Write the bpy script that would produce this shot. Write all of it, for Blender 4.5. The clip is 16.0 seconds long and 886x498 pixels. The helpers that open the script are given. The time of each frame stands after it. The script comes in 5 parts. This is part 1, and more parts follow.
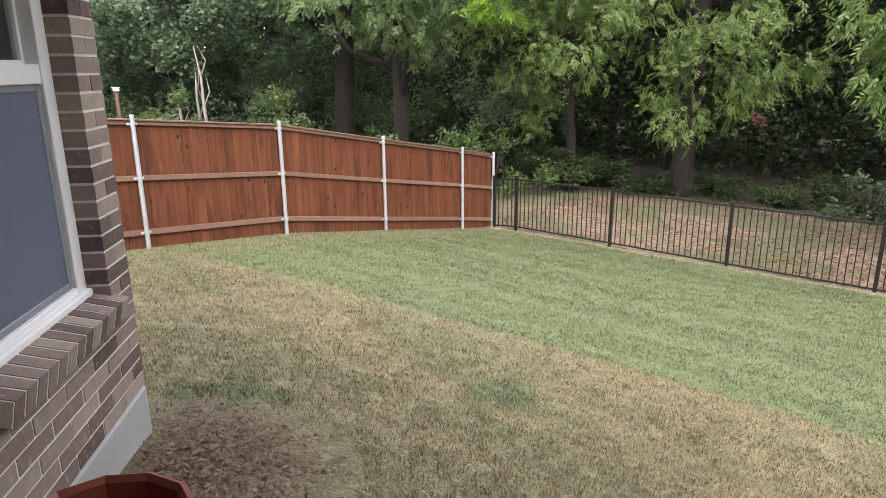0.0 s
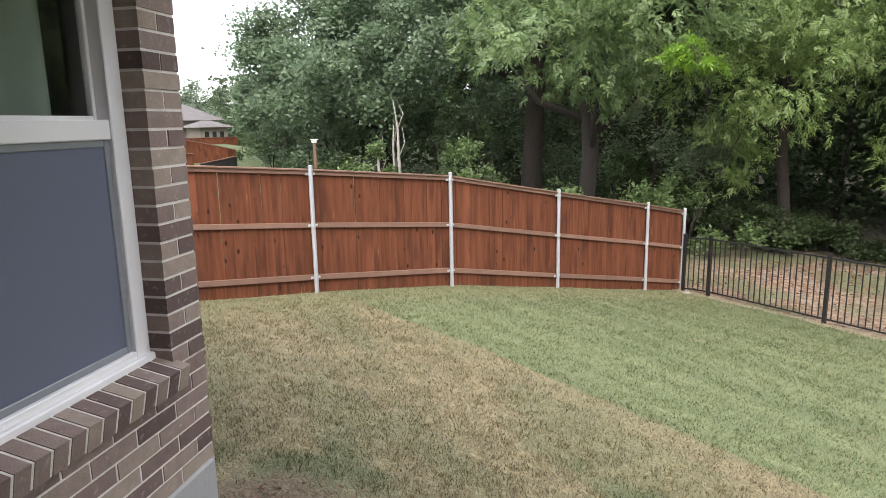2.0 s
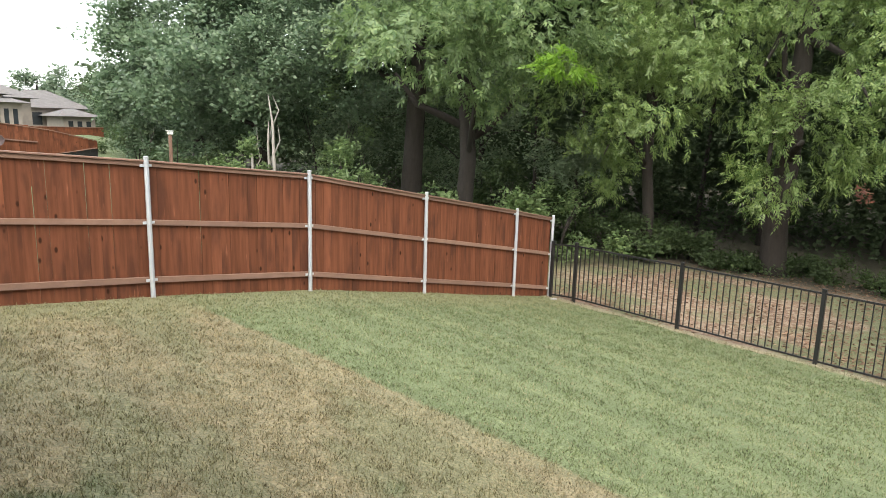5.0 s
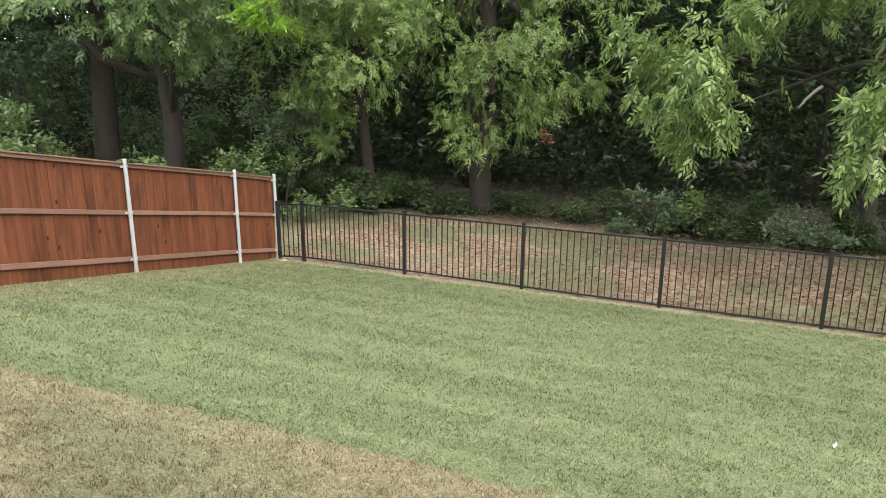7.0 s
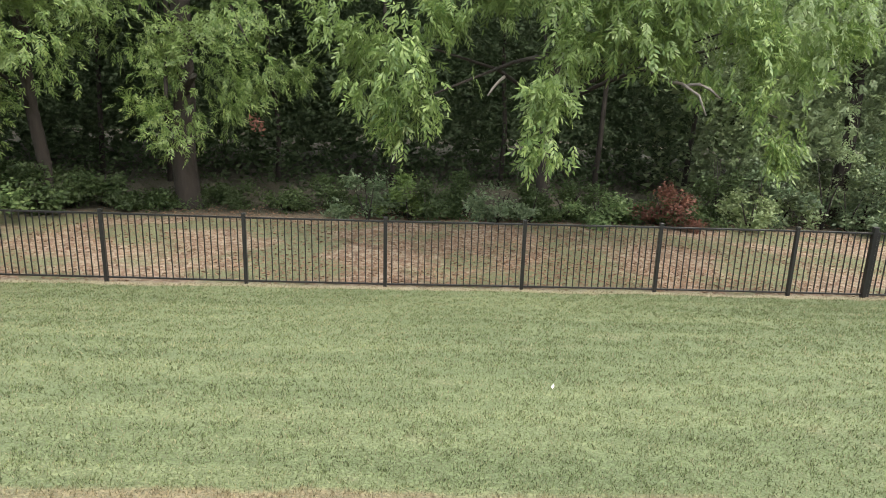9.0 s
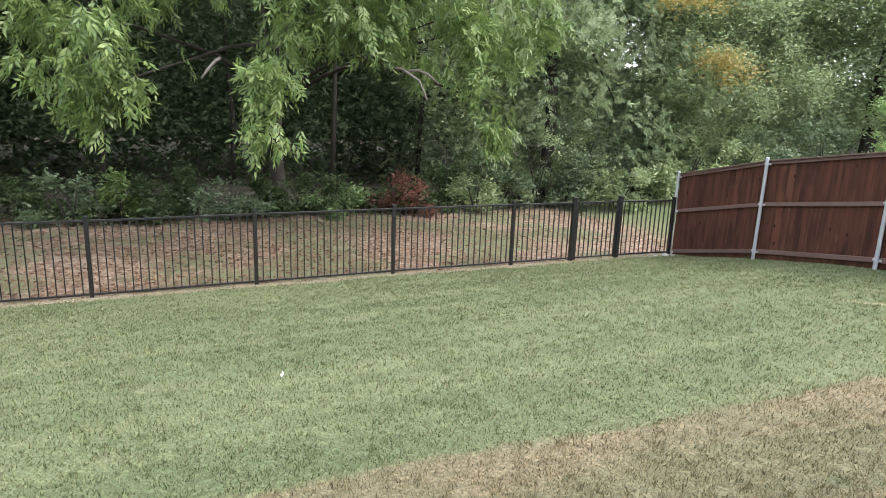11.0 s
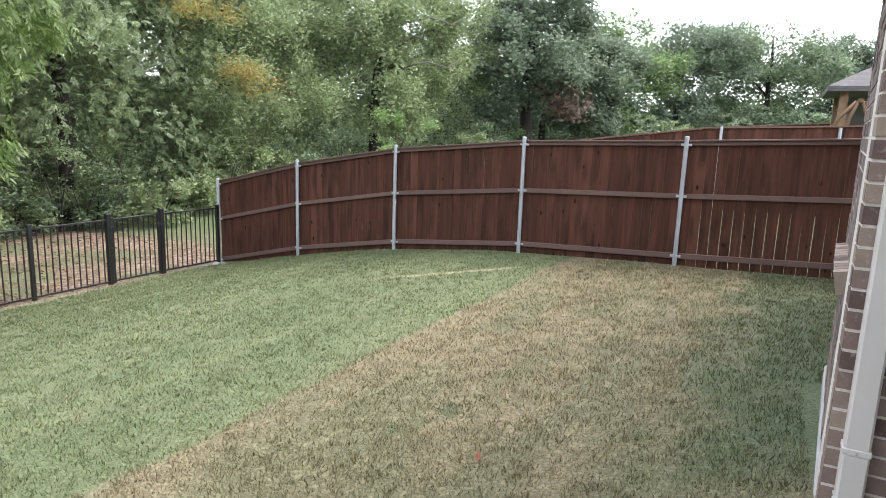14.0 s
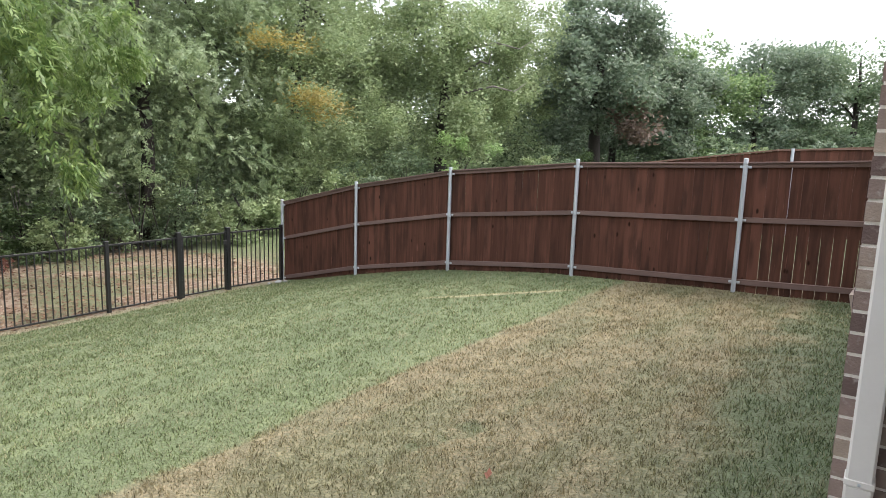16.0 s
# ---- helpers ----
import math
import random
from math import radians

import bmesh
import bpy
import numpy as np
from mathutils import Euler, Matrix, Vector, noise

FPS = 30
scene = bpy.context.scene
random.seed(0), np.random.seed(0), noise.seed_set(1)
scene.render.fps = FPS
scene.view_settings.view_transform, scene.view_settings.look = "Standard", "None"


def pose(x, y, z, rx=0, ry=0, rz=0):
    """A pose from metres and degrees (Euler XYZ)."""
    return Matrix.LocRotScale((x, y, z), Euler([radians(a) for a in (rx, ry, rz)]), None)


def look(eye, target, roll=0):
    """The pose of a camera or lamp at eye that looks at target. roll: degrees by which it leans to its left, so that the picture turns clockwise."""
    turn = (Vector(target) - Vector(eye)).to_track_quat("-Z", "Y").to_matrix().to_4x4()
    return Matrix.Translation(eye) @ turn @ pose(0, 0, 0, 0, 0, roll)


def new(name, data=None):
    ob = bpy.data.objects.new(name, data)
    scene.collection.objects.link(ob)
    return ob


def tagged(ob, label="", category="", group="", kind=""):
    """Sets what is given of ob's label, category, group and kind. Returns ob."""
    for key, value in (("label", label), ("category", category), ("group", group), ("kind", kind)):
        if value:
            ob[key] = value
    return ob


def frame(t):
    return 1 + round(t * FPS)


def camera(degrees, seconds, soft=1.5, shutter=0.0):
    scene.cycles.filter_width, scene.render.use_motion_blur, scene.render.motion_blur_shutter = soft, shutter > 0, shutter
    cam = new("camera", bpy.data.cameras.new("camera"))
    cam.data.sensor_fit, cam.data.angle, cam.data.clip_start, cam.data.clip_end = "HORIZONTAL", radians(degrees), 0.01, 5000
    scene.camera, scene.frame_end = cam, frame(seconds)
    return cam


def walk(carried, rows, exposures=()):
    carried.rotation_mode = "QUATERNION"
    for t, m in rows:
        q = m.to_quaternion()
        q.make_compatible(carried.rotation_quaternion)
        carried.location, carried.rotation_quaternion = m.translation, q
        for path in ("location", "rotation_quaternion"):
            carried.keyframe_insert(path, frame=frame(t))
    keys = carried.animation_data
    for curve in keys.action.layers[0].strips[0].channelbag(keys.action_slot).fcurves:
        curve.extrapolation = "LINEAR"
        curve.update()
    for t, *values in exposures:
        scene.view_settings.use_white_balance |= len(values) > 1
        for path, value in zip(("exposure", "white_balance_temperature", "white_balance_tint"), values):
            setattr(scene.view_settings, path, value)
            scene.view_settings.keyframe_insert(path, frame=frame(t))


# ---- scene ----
cam = camera(68.1, 16.0, soft=0.9)
PATH = [
    (0, (0.217, -0.78, 1.824), (-1.011, 0.706, 1.29), -0.5),
    (0.5, (0.311, -0.578, 1.835), (-1.09, 0.77, 1.368), 0.5),
    (1, (0.241, -0.397, 1.816), (-1.291, 0.814, 1.384), 0.6),
    (1.5, (0.125, -0.22, 1.814), (-1.466, 0.924, 1.41), 0.9),
    (2, (0.114, -0.056, 1.819), (-1.53, 1.018, 1.437), -1.1),
    (2.5, (0.141, 0.174, 1.814), (-1.559, 1.165, 1.455), 0.1),
    (3, (0.049, 0.343, 1.809), (-1.734, 1.178, 1.455), -1.1),
    (3.2, (-0.03, 0.405, 1.809), (-1.788, 1.29, 1.453), -0.4),
    (5.5, (0.141, 0.649, 1.706), (-1.179, 2.1, 1.318), 0.9),
    (6, (0.188, 0.73, 1.707), (-0.965, 2.31, 1.284), 0.3),
    (6.5, (0.125, 0.795, 1.699), (-0.847, 2.482, 1.241), 0.2),
    (7, (0.021, 0.81, 1.715), (-0.755, 2.589, 1.233), 0.4),
    (7.5, (-0.03, 0.845, 1.705), (-0.598, 2.698, 1.209), 0.8),
    (8, (-0.127, 0.846, 1.681), (-0.456, 2.755, 1.183), 1.4),
    (8.5, (-0.168, 0.879, 1.658), (-0.309, 2.81, 1.156), 1.6),
    (9, (-0.188, 0.912, 1.631), (-0.127, 2.849, 1.135), 1.7),
    (9.2, (-0.19, 0.932, 1.617), (-0.035, 2.864, 1.126), 1.6),
    (11.5, (0.217, 1.302, 1.223), (1.213, 2.975, 0.767), 2.1),
    (12, (0.226, 1.356, 1.178), (1.453, 2.871, 0.733), 1.8),
    (12.5, (0.24, 1.366, 1.157), (1.644, 2.721, 0.722), 2.0),
    (13, (0.265, 1.371, 1.155), (1.815, 2.565, 0.738), 2.6),
    (13.5, (0.301, 1.345, 1.159), (1.957, 2.394, 0.761), 2.3),
    (14, (0.302, 1.29, 1.174), (2.042, 2.2, 0.794), 2.0),
    (14.5, (0.31, 1.28, 1.176), (2.112, 2.07, 0.814), 1.9),
    (15, (0.309, 1.281, 1.181), (2.121, 2.053, 0.834), 2.1),
    (15.5, (0.352, 1.233, 1.176), (2.098, 2.147, 0.839), 0.9),
    (16, (0.397, 1.0, 1.161), (2.037, 2.1, 0.844), 1.8),
]
walk(cam, [(t, look(eye, target, roll)) for t, eye, target, roll in PATH], exposures=[(0, 1.52, 6500, 14), (3.2, 1.38, 6450, 13), (5.5, 1.5, 6620, 7), (9.2, 1.5, 6620, 8), (11.5, 1.5, 6150, 13), (14.5, 1.5, 6200, 13), (16, 1.42, 6350, 12)])

# ---- light ----
world = bpy.data.worlds.new("overcast_sky")
scene.world = world
world.use_nodes = True
wn = world.node_tree.nodes
sky = wn.new("ShaderNodeTexSky")
sky.sky_type = "NISHITA"
sky.sun_disc = False
sky.sun_elevation = radians(54)
sky.sun_rotation = radians(131)
sky.air_density, sky.dust_density, sky.ozone_density = 1.0, 6.0, 1.0
milky = wn.new("ShaderNodeMix")
milky.data_type = "RGBA"
milky.inputs[0].default_value = 0.55
milky.inputs[7].default_value = (9.5, 9.8, 10.0, 1)
world.node_tree.links.new(sky.outputs[0], milky.inputs[6])
world.node_tree.links.new(milky.outputs[2], wn["Background"].inputs[0])
wn["Background"].inputs[1].default_value = 0.175

sun = new("sun", bpy.data.lights.new("sun", "SUN"))
sun.data.energy = 0.6
sun.data.angle = radians(45)
sun.data.color = (1.0, 0.95, 0.88)
sun.matrix_world = look((16, -14, 30), (0, 0, 0))


# ---- materials ----
def material(name):
    m = bpy.data.materials.new(name)
    m.use_nodes = True
    return m, m.node_tree.nodes, m.node_tree.links, m.node_tree.nodes["Principled BSDF"]


def mixed(nodes, links, fac, a, b):
    n = nodes.new("ShaderNodeMix")
    n.data_type = "RGBA"
    for socket, v in ((n.inputs[0], fac), (n.inputs[6], a), (n.inputs[7], b)):
        if isinstance(v, (tuple, float, int)):
            socket.default_value = (*v, 1) if isinstance(v, tuple) else v
        else:
            links.new(v, socket)
    return n.outputs[2]


def ramped(nodes, links, fac, lo, hi):
    n = nodes.new("ShaderNodeMapRange")
    n.interpolation_type = "SMOOTHSTEP"
    links.new(fac, n.inputs[0])
    n.inputs[1].default_value, n.inputs[2].default_value = lo, hi
    return n.outputs[0]


def noisy(nodes, links, where, scale, detail=3.0, stretch=None):
    if stretch:
        s = nodes.new("ShaderNodeVectorMath")
        s.operation = "MULTIPLY"
        links.new(where, s.inputs[0])
        s.inputs[1].default_value = stretch
        where = s.outputs[0]
    n = nodes.new("ShaderNodeTexNoise")
    links.new(where, n.inputs["Vector"])
    n.inputs["Scale"].default_value, n.inputs["Detail"].default_value = scale, detail
    return n.outputs["Fac"]


def maths(nodes, links, op, a, b=0.0):
    n = nodes.new("ShaderNodeMath")
    n.operation = op
    for socket, v in zip(n.inputs, (a, b)):
        if isinstance(v, (int, float)):
            socket.default_value = v
        else:
            links.new(v, socket)
    return n.outputs[0]


def bumped(nodes, links, bsdf, height, strength, distance=0.01):
    b = nodes.new("ShaderNodeBump")
    b.inputs["Strength"].default_value, b.inputs["Distance"].default_value = strength, distance
    links.new(height, b.inputs["Height"])
    links.new(b.outputs[0], bsdf.inputs["Normal"])


def place_node(nodes):
    return nodes.new("ShaderNodeNewGeometry").outputs["Position"]


def plain(name, color, rough=0.6, metal=0.0, vary=0.15, scale=8.0, bump=0.1, each=0.0, stretch=None):
    """A surface of one colour with soft variation at two scales, and from piece to piece."""
    m, n, l, b = material(name)
    at = n.new("ShaderNodeTexCoord").outputs["Object"] if stretch else place_node(n)
    big, fine = noisy(n, l, at, scale, 4, stretch), noisy(n, l, at, scale * 9, 4, stretch)
    tone = mixed(n, l, big, tuple(c * (1 - vary) for c in color), tuple(min(1, c * (1 + vary)) for c in color))
    tone = mixed(n, l, maths(n, l, "MULTIPLY", fine, vary), tone, tuple(c * 0.5 for c in color))
    if each:
        r = n.new("ShaderNodeObjectInfo").outputs["Random"]
        tone = mixed(n, l, maths(n, l, "MULTIPLY", r, each), tone, tuple(c * 0.35 for c in color))
    l.new(tone, b.inputs["Base Color"])
    b.inputs["Roughness"].default_value, b.inputs["Metallic"].default_value = rough, metal
    if bump:
        bumped(n, l, b, fine, bump)
    return m


def lawn_tone(n, l, blades):
    """Colour of the turf by its place: green sod past the seam, dormant straw turf towards the house, leaf litter behind the iron fence."""
    at = place_node(n)
    sep = n.new("ShaderNodeSeparateXYZ")
    l.new(at, sep.inputs[0])
    x, y = sep.outputs[0], sep.outputs[1]
    big, mid, fine = noisy(n, l, at, 0.55, 4), noisy(n, l, at, 2.6, 5), ramped(n, l, noisy(n, l, at, 44, 4), 0.42, 0.60)
    stripe = noisy(n, l, at, 1.0, 3, (0.25, 2.4, 1.0))
    green = mixed(n, l, ramped(n, l, stripe, 0.35, 0.7), (0.156, 0.193, 0.090), (0.222, 0.256, 0.126))
    green = mixed(n, l, ramped(n, l, mid, 0.58, 0.8), green, (0.25, 0.25, 0.14))
    straw = mixed(n, l, ramped(n, l, mid, 0.3, 0.7), (0.235, 0.195, 0.113), (0.335, 0.272, 0.165))
    straw = mixed(n, l, maths(n, l, "MULTIPLY", ramped(n, l, noisy(n, l, at, 1.1, 5, (0.4, 1.6, 1.0)), 0.45, 0.62), 0.55), straw, (0.19, 0.20, 0.105))
    clump = ramped(n, l, noisy(n, l, at, 11, 4), 0.36, 0.62)
    green = mixed(n, l, maths(n, l, "MULTIPLY", clump, 0.22), green, (0.085, 0.115, 0.045))
    straw = mixed(n, l, maths(n, l, "MULTIPLY", clump, 0.3), straw, (0.13, 0.115, 0.06))
    seam = maths(n, l, "ADD", y, maths(n, l, "MULTIPLY", maths(n, l, "SUBTRACT", mid, 0.5), 0.3))
    seam = maths(n, l, "ADD", seam, maths(n, l, "MULTIPLY", maths(n, l, "POWER", maths(n, l, "MINIMUM", x, 0.0), 2.0), 0.008))
    seam = maths(n, l, "ADD", seam, maths(n, l, "MULTIPLY", maths(n, l, "MAXIMUM", x, 0.0), 0.015))
    straw = mixed(n, l, maths(n, l, "MULTIPLY", ramped(n, l, seam, 3.85, 4.2), 0.18), straw, (0.43, 0.34, 0.23))
    tone = mixed(n, l, ramped(n, l, seam, 4.36, 4.47), straw, green)
    edge = maths(n, l, "ADD", x, maths(n, l, "MULTIPLY", mid, 1.2))
    tone = mixed(n, l, maths(n, l, "MULTIPLY", ramped(n, l, edge, -6.7, -7.9), 0.7), tone, (0.27, 0.27, 0.15))
    litter = mixed(n, l, ramped(n, l, noisy(n, l, at, 7, 5), 0.42, 0.58), (0.27, 0.165, 0.125), (0.43, 0.325, 0.255))
    litter = mixed(n, l, maths(n, l, "MULTIPLY", ramped(n, l, noisy(n, l, at, 0.5, 4), 0.45, 0.57), 0.8), litter, (0.17, 0.205, 0.10))
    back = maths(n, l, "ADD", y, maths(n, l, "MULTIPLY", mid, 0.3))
    tone = mixed(n, l, ramped(n, l, back, 11.95, 12.25), tone, litter)
    verge = maths(n, l, "ABSOLUTE", maths(n, l, "SUBTRACT", maths(n, l, "ADD", y, maths(n, l, "MULTIPLY", mid, 0.35)), 12.22))
    tone = mixed(n, l, maths(n, l, "MULTIPLY", ramped(n, l, verge, 0.24, 0.10), 0.8), tone, (0.40, 0.34, 0.25))
    side = maths(n, l, "ABSOLUTE", maths(n, l, "SUBTRACT", x, 0.8))
    tone = mixed(n, l, ramped(n, l, side, 10.0, 13.0), tone, (0.13, 0.17, 0.07))
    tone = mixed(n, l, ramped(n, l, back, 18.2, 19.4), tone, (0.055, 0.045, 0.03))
    for spot, wide in (((4.2, 1.15, -0.5), 0.5), ((5.3, 1.1, -0.6), 0.55), ((6.6, 0.9, -0.7), 0.6), ((-3.2, 1.1, 0.0), 0.6), ((3.7, 3.15, -0.72), 0.30), ((-2.4, 3.0, -0.5), 0.45)):
        near = n.new("ShaderNodeVectorMath")
        near.operation = "DISTANCE"
        l.new(at, near.inputs[0])
        near.inputs[1].default_value = spot
        lush = ramped(n, l, maths(n, l, "ADD", near.outputs["Value"], maths(n, l, "MULTIPLY", maths(n, l, "SUBTRACT", mid, 0.5), 1.2)), wide, wide * 0.3)
        tone = mixed(n, l, maths(n, l, "MULTIPLY", lush, 0.75), tone, (0.10, 0.135, 0.06))
    strip = maths(n, l, "ADD", y, maths(n, l, "MULTIPLY", maths(n, l, "SUBTRACT", mid, 0.5), 1.3))
    strip = maths(n, l, "MULTIPLY", ramped(n, l, strip, 1.95, 1.35), ramped(n, l, x, 3.0, 3.6))
    tone = mixed(n, l, maths(n, l, "MULTIPLY", strip, 0.85), tone, (0.095, 0.128, 0.058))
    across = maths(n, l, "ADD", maths(n, l, "MULTIPLY", x, 0.766), maths(n, l, "MULTIPLY", y, 0.643))
    across = maths(n, l, "ABSOLUTE", maths(n, l, "SUBTRACT", maths(n, l, "ADD", across, maths(n, l, "MULTIPLY", mid, 0.12)), 10.12))
    along = maths(n, l, "MULTIPLY", ramped(n, l, y, 4.5, 4.9), ramped(n, l, y, 6.5, 5.9))
    tone = mixed(n, l, maths(n, l, "MULTIPLY", maths(n, l, "MULTIPLY", ramped(n, l, across, 0.10, 0.03), along), ramped(n, l, x, 7.0, 7.6)), tone, (0.40, 0.36, 0.22))
    bare = n.new("ShaderNodeVectorMath")
    bare.operation = "DISTANCE"
    l.new(at, bare.inputs[0])
    bare.inputs[1].default_value = (-2.6, 0.55, 0.0)
    bald = ramped(n, l, maths(n, l, "ADD", bare.outputs["Value"], mid), 1.45, 0.95)
    tone = mixed(n, l, bald, tone, (0.20, 0.145, 0.10))
    soil = n.new("ShaderNodeVectorMath")
    soil.operation = "MULTIPLY"
    l.new(tone, soil.inputs[0])
    soil.inputs[1].default_value = (0.77, 0.78, 0.73)
    tone = soil.outputs[0]
    dark = 0.4 if not blades else 0.1
    return mixed(n, l, maths(n, l, "MULTIPLY", fine, dark), tone, (0.05, 0.055, 0.025)), fine


def turf_material():
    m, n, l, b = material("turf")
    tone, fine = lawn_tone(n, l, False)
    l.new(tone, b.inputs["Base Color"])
    b.inputs["Roughness"].default_value = 0.9
    bumped(n, l, b, fine, 0.6, 0.03)
    return m


def blade_material():
    m, n, l, b = material("grass_blade")
    tone, _ = lawn_tone(n, l, True)
    r = n.new("ShaderNodeNewGeometry").outputs["Random Per Island"]
    dim = n.new("ShaderNodeVectorMath")
    dim.operation = "SCALE"
    l.new(tone, dim.inputs[0])
    tuft = ramped(n, l, noisy(n, l, place_node(n), 60, 2), 0.36, 0.64)
    l.new(maths(n, l, "MULTIPLY", maths(n, l, "ADD", maths(n, l, "MULTIPLY", r, 0.7), 0.64), maths(n, l, "ADD", maths(n, l, "MULTIPLY", tuft, 0.75), 0.64)), dim.inputs[3])
    odd = n.new("ShaderNodeMath")
    odd.operation = "FRACT"
    l.new(maths(n, l, "MULTIPLY", r, 37.0), odd.inputs[0])
    tone = mixed(n, l, maths(n, l, "MULTIPLY", ramped(n, l, odd.outputs[0], 0.7, 1.0), 0.7), dim.outputs[0], (0.40, 0.36, 0.23))
    l.new(tone, b.inputs["Base Color"])
    b.inputs["Roughness"].default_value = 0.65
    b.inputs["Specular IOR Level"].default_value = 0.25
    t = n.new("ShaderNodeBsdfTranslucent")
    l.new(tone, t.inputs[0])
    s = n.new("ShaderNodeMixShader")
    s.inputs[0].default_value = 0.45
    l.new(b.outputs[0], s.inputs[1])
    l.new(t.outputs[0], s.inputs[2])
    l.new(s.outputs[0], n["Material Output"].inputs[0])
    return m


def leaf_material(name, dark, light, gloss=0.45, odd=None):
    m, n, l, b = material(name)
    r = n.new("ShaderNodeNewGeometry").outputs["Random Per Island"]
    at = place_node(n)
    tone = mixed(n, l, r, dark, light)
    tone = mixed(n, l, ramped(n, l, noisy(n, l, at, 0.6, 3), 0.35, 0.7), tone, tuple(0.5 * (p + q) * 0.8 for p, q in zip(dark, light)))
    if odd:
        tone = mixed(n, l, ramped(n, l, noisy(n, l, at, 0.35, 3), 0.56, 0.66), tone, odd)
    l.new(tone, b.inputs["Base Color"])
    b.inputs["Roughness"].default_value = gloss
    t = n.new("ShaderNodeBsdfTranslucent")
    l.new(tone, t.inputs[0])
    s = n.new("ShaderNodeMixShader")
    s.inputs[0].default_value = 0.45
    l.new(b.outputs[0], s.inputs[1])
    l.new(t.outputs[0], s.inputs[2])
    l.new(s.outputs[0], n["Material Output"].inputs[0])
    return m


def brick_material():
    m, n, l, b = material("brick")
    at = place_node(n)
    r = n.new("ShaderNodeObjectInfo").outputs["Random"]
    ramp = n.new("ShaderNodeValToRGB")
    e = ramp.color_ramp.elements
    e[0].color, e[1].color = (0.13, 0.09, 0.08, 1), (0.44, 0.35, 0.28, 1)
    for pos, c in ((0.25, (0.22, 0.153, 0.135, 1)), (0.5, (0.31, 0.228, 0.196, 1)), (0.75, (0.36, 0.275, 0.23, 1))):
        e.new(pos).color = c
    l.new(r, ramp.inputs[0])
    fine, mid = noisy(n, l, at, 120, 5), noisy(n, l, at, 18, 4)
    tone = mixed(n, l, maths(n, l, "MULTIPLY", mid, 0.5), ramp.outputs[0], (0.06, 0.045, 0.043))
    tone = mixed(n, l, maths(n, l, "MULTIPLY", ramped(n, l, noisy(n, l, at, 34, 9), 0.56, 0.78), 0.6), tone, (0.42, 0.37, 0.34))
    l.new(tone, b.inputs["Base Color"])
    b.inputs["Roughness"].default_value = 0.9
    b.inputs["Specular IOR Level"].default_value = 0.2
    bumped(n, l, b, fine, 0.5, 0.006)
    return m


def picket_material(name, color, weather):
    m, n, l, b = material(name)
    co = n.new("ShaderNodeTexCoord").outputs["Object"]
    info = n.new("ShaderNodeObjectInfo").outputs["Random"]
    move = n.new("ShaderNodeVectorMath")
    move.operation = "ADD"
    l.new(co, move.inputs[0])
    far = n.new("ShaderNodeVectorMath")
    far.operation = "SCALE"
    l.new(info, far.inputs[0])
    far.inputs[3].default_value = 40.0
    l.new(far.outputs[0], move.inputs[1])
    grain = ramped(n, l, noisy(n, l, move.outputs[0], 9, 6, (2.4, 2.4, 0.16)), 0.3, 0.7)
    patch = noisy(n, l, move.outputs[0], 3.0, 5, (1.6, 1.6, 0.4))
    knot = n.new("ShaderNodeTexVoronoi")
    st = n.new("ShaderNodeVectorMath")
    st.operation = "MULTIPLY"
    l.new(move.outputs[0], st.inputs[0])
    st.inputs[1].default_value = (5.0, 5.0, 2.6)
    l.new(st.outputs[0], knot.inputs["Vector"])
    knot.inputs["Scale"].default_value = 1.0
    tone = mixed(n, l, grain, tuple(c * 0.8 for c in color), tuple(c * 1.2 for c in color))
    tone = mixed(n, l, maths(n, l, "MULTIPLY", ramped(n, l, info, 0.45, 1.0), 0.38), tone, tuple(c * 0.5 for c in color))
    tone = mixed(n, l, maths(n, l, "MULTIPLY", ramped(n, l, info, 0.2, 0.0), 0.6), tone, tuple(c * 1.6 for c in color))
    tone = mixed(n, l, maths(n, l, "MULTIPLY", ramped(n, l, patch, 0.46, 0.70), 0.72), tone, weather)
    streak = ramped(n, l, noisy(n, l, move.outputs[0], 7, 4, (3.6, 3.6, 0.35)), 0.66, 0.76)
    tone = mixed(n, l, maths(n, l, "MULTIPLY", streak, 0.5), tone, tuple(min(0.6, c * 2.1 + 0.01) for c in color))
    tone = mixed(n, l, ramped(n, l, knot.outputs["Distance"], 0.13, 0.05), tone, tuple(c * 0.25 for c in color))
    l.new(tone, b.inputs["Base Color"])
    b.inputs["Specular IOR Level"].default_value = 0.12
    b.inputs["Roughness"].default_value = 0.8
    bumped(n, l, b, grain, 0.3, 0.004)
    return m


def shingle_material():
    m, n, l, b = material("roof_shingle")
    at = place_node(n)
    up = n.new("ShaderNodeSeparateXYZ")
    l.new(at, up.inputs[0])
    course = maths(n, l, "FRACT", maths(n, l, "MULTIPLY", up.outputs[2], 13.0))
    tone = mixed(n, l, noisy(n, l, at, 5, 5), (0.075, 0.07, 0.068), (0.16, 0.15, 0.145))
    tone = mixed(n, l, ramped(n, l, noisy(n, l, at, 2.2, 4, (1, 1, 6)), 0.45, 0.6), tone, (0.10, 0.09, 0.088))
    tone = mixed(n, l, maths(n, l, "MULTIPLY", ramped(n, l, course, 0.75, 1.0), 0.6), tone, (0.04, 0.037, 0.036))
    l.new(tone, b.inputs["Base Color"])
    b.inputs["Roughness"].default_value = 0.95
    bumped(n, l, b, course, 0.4, 0.02)
    return m


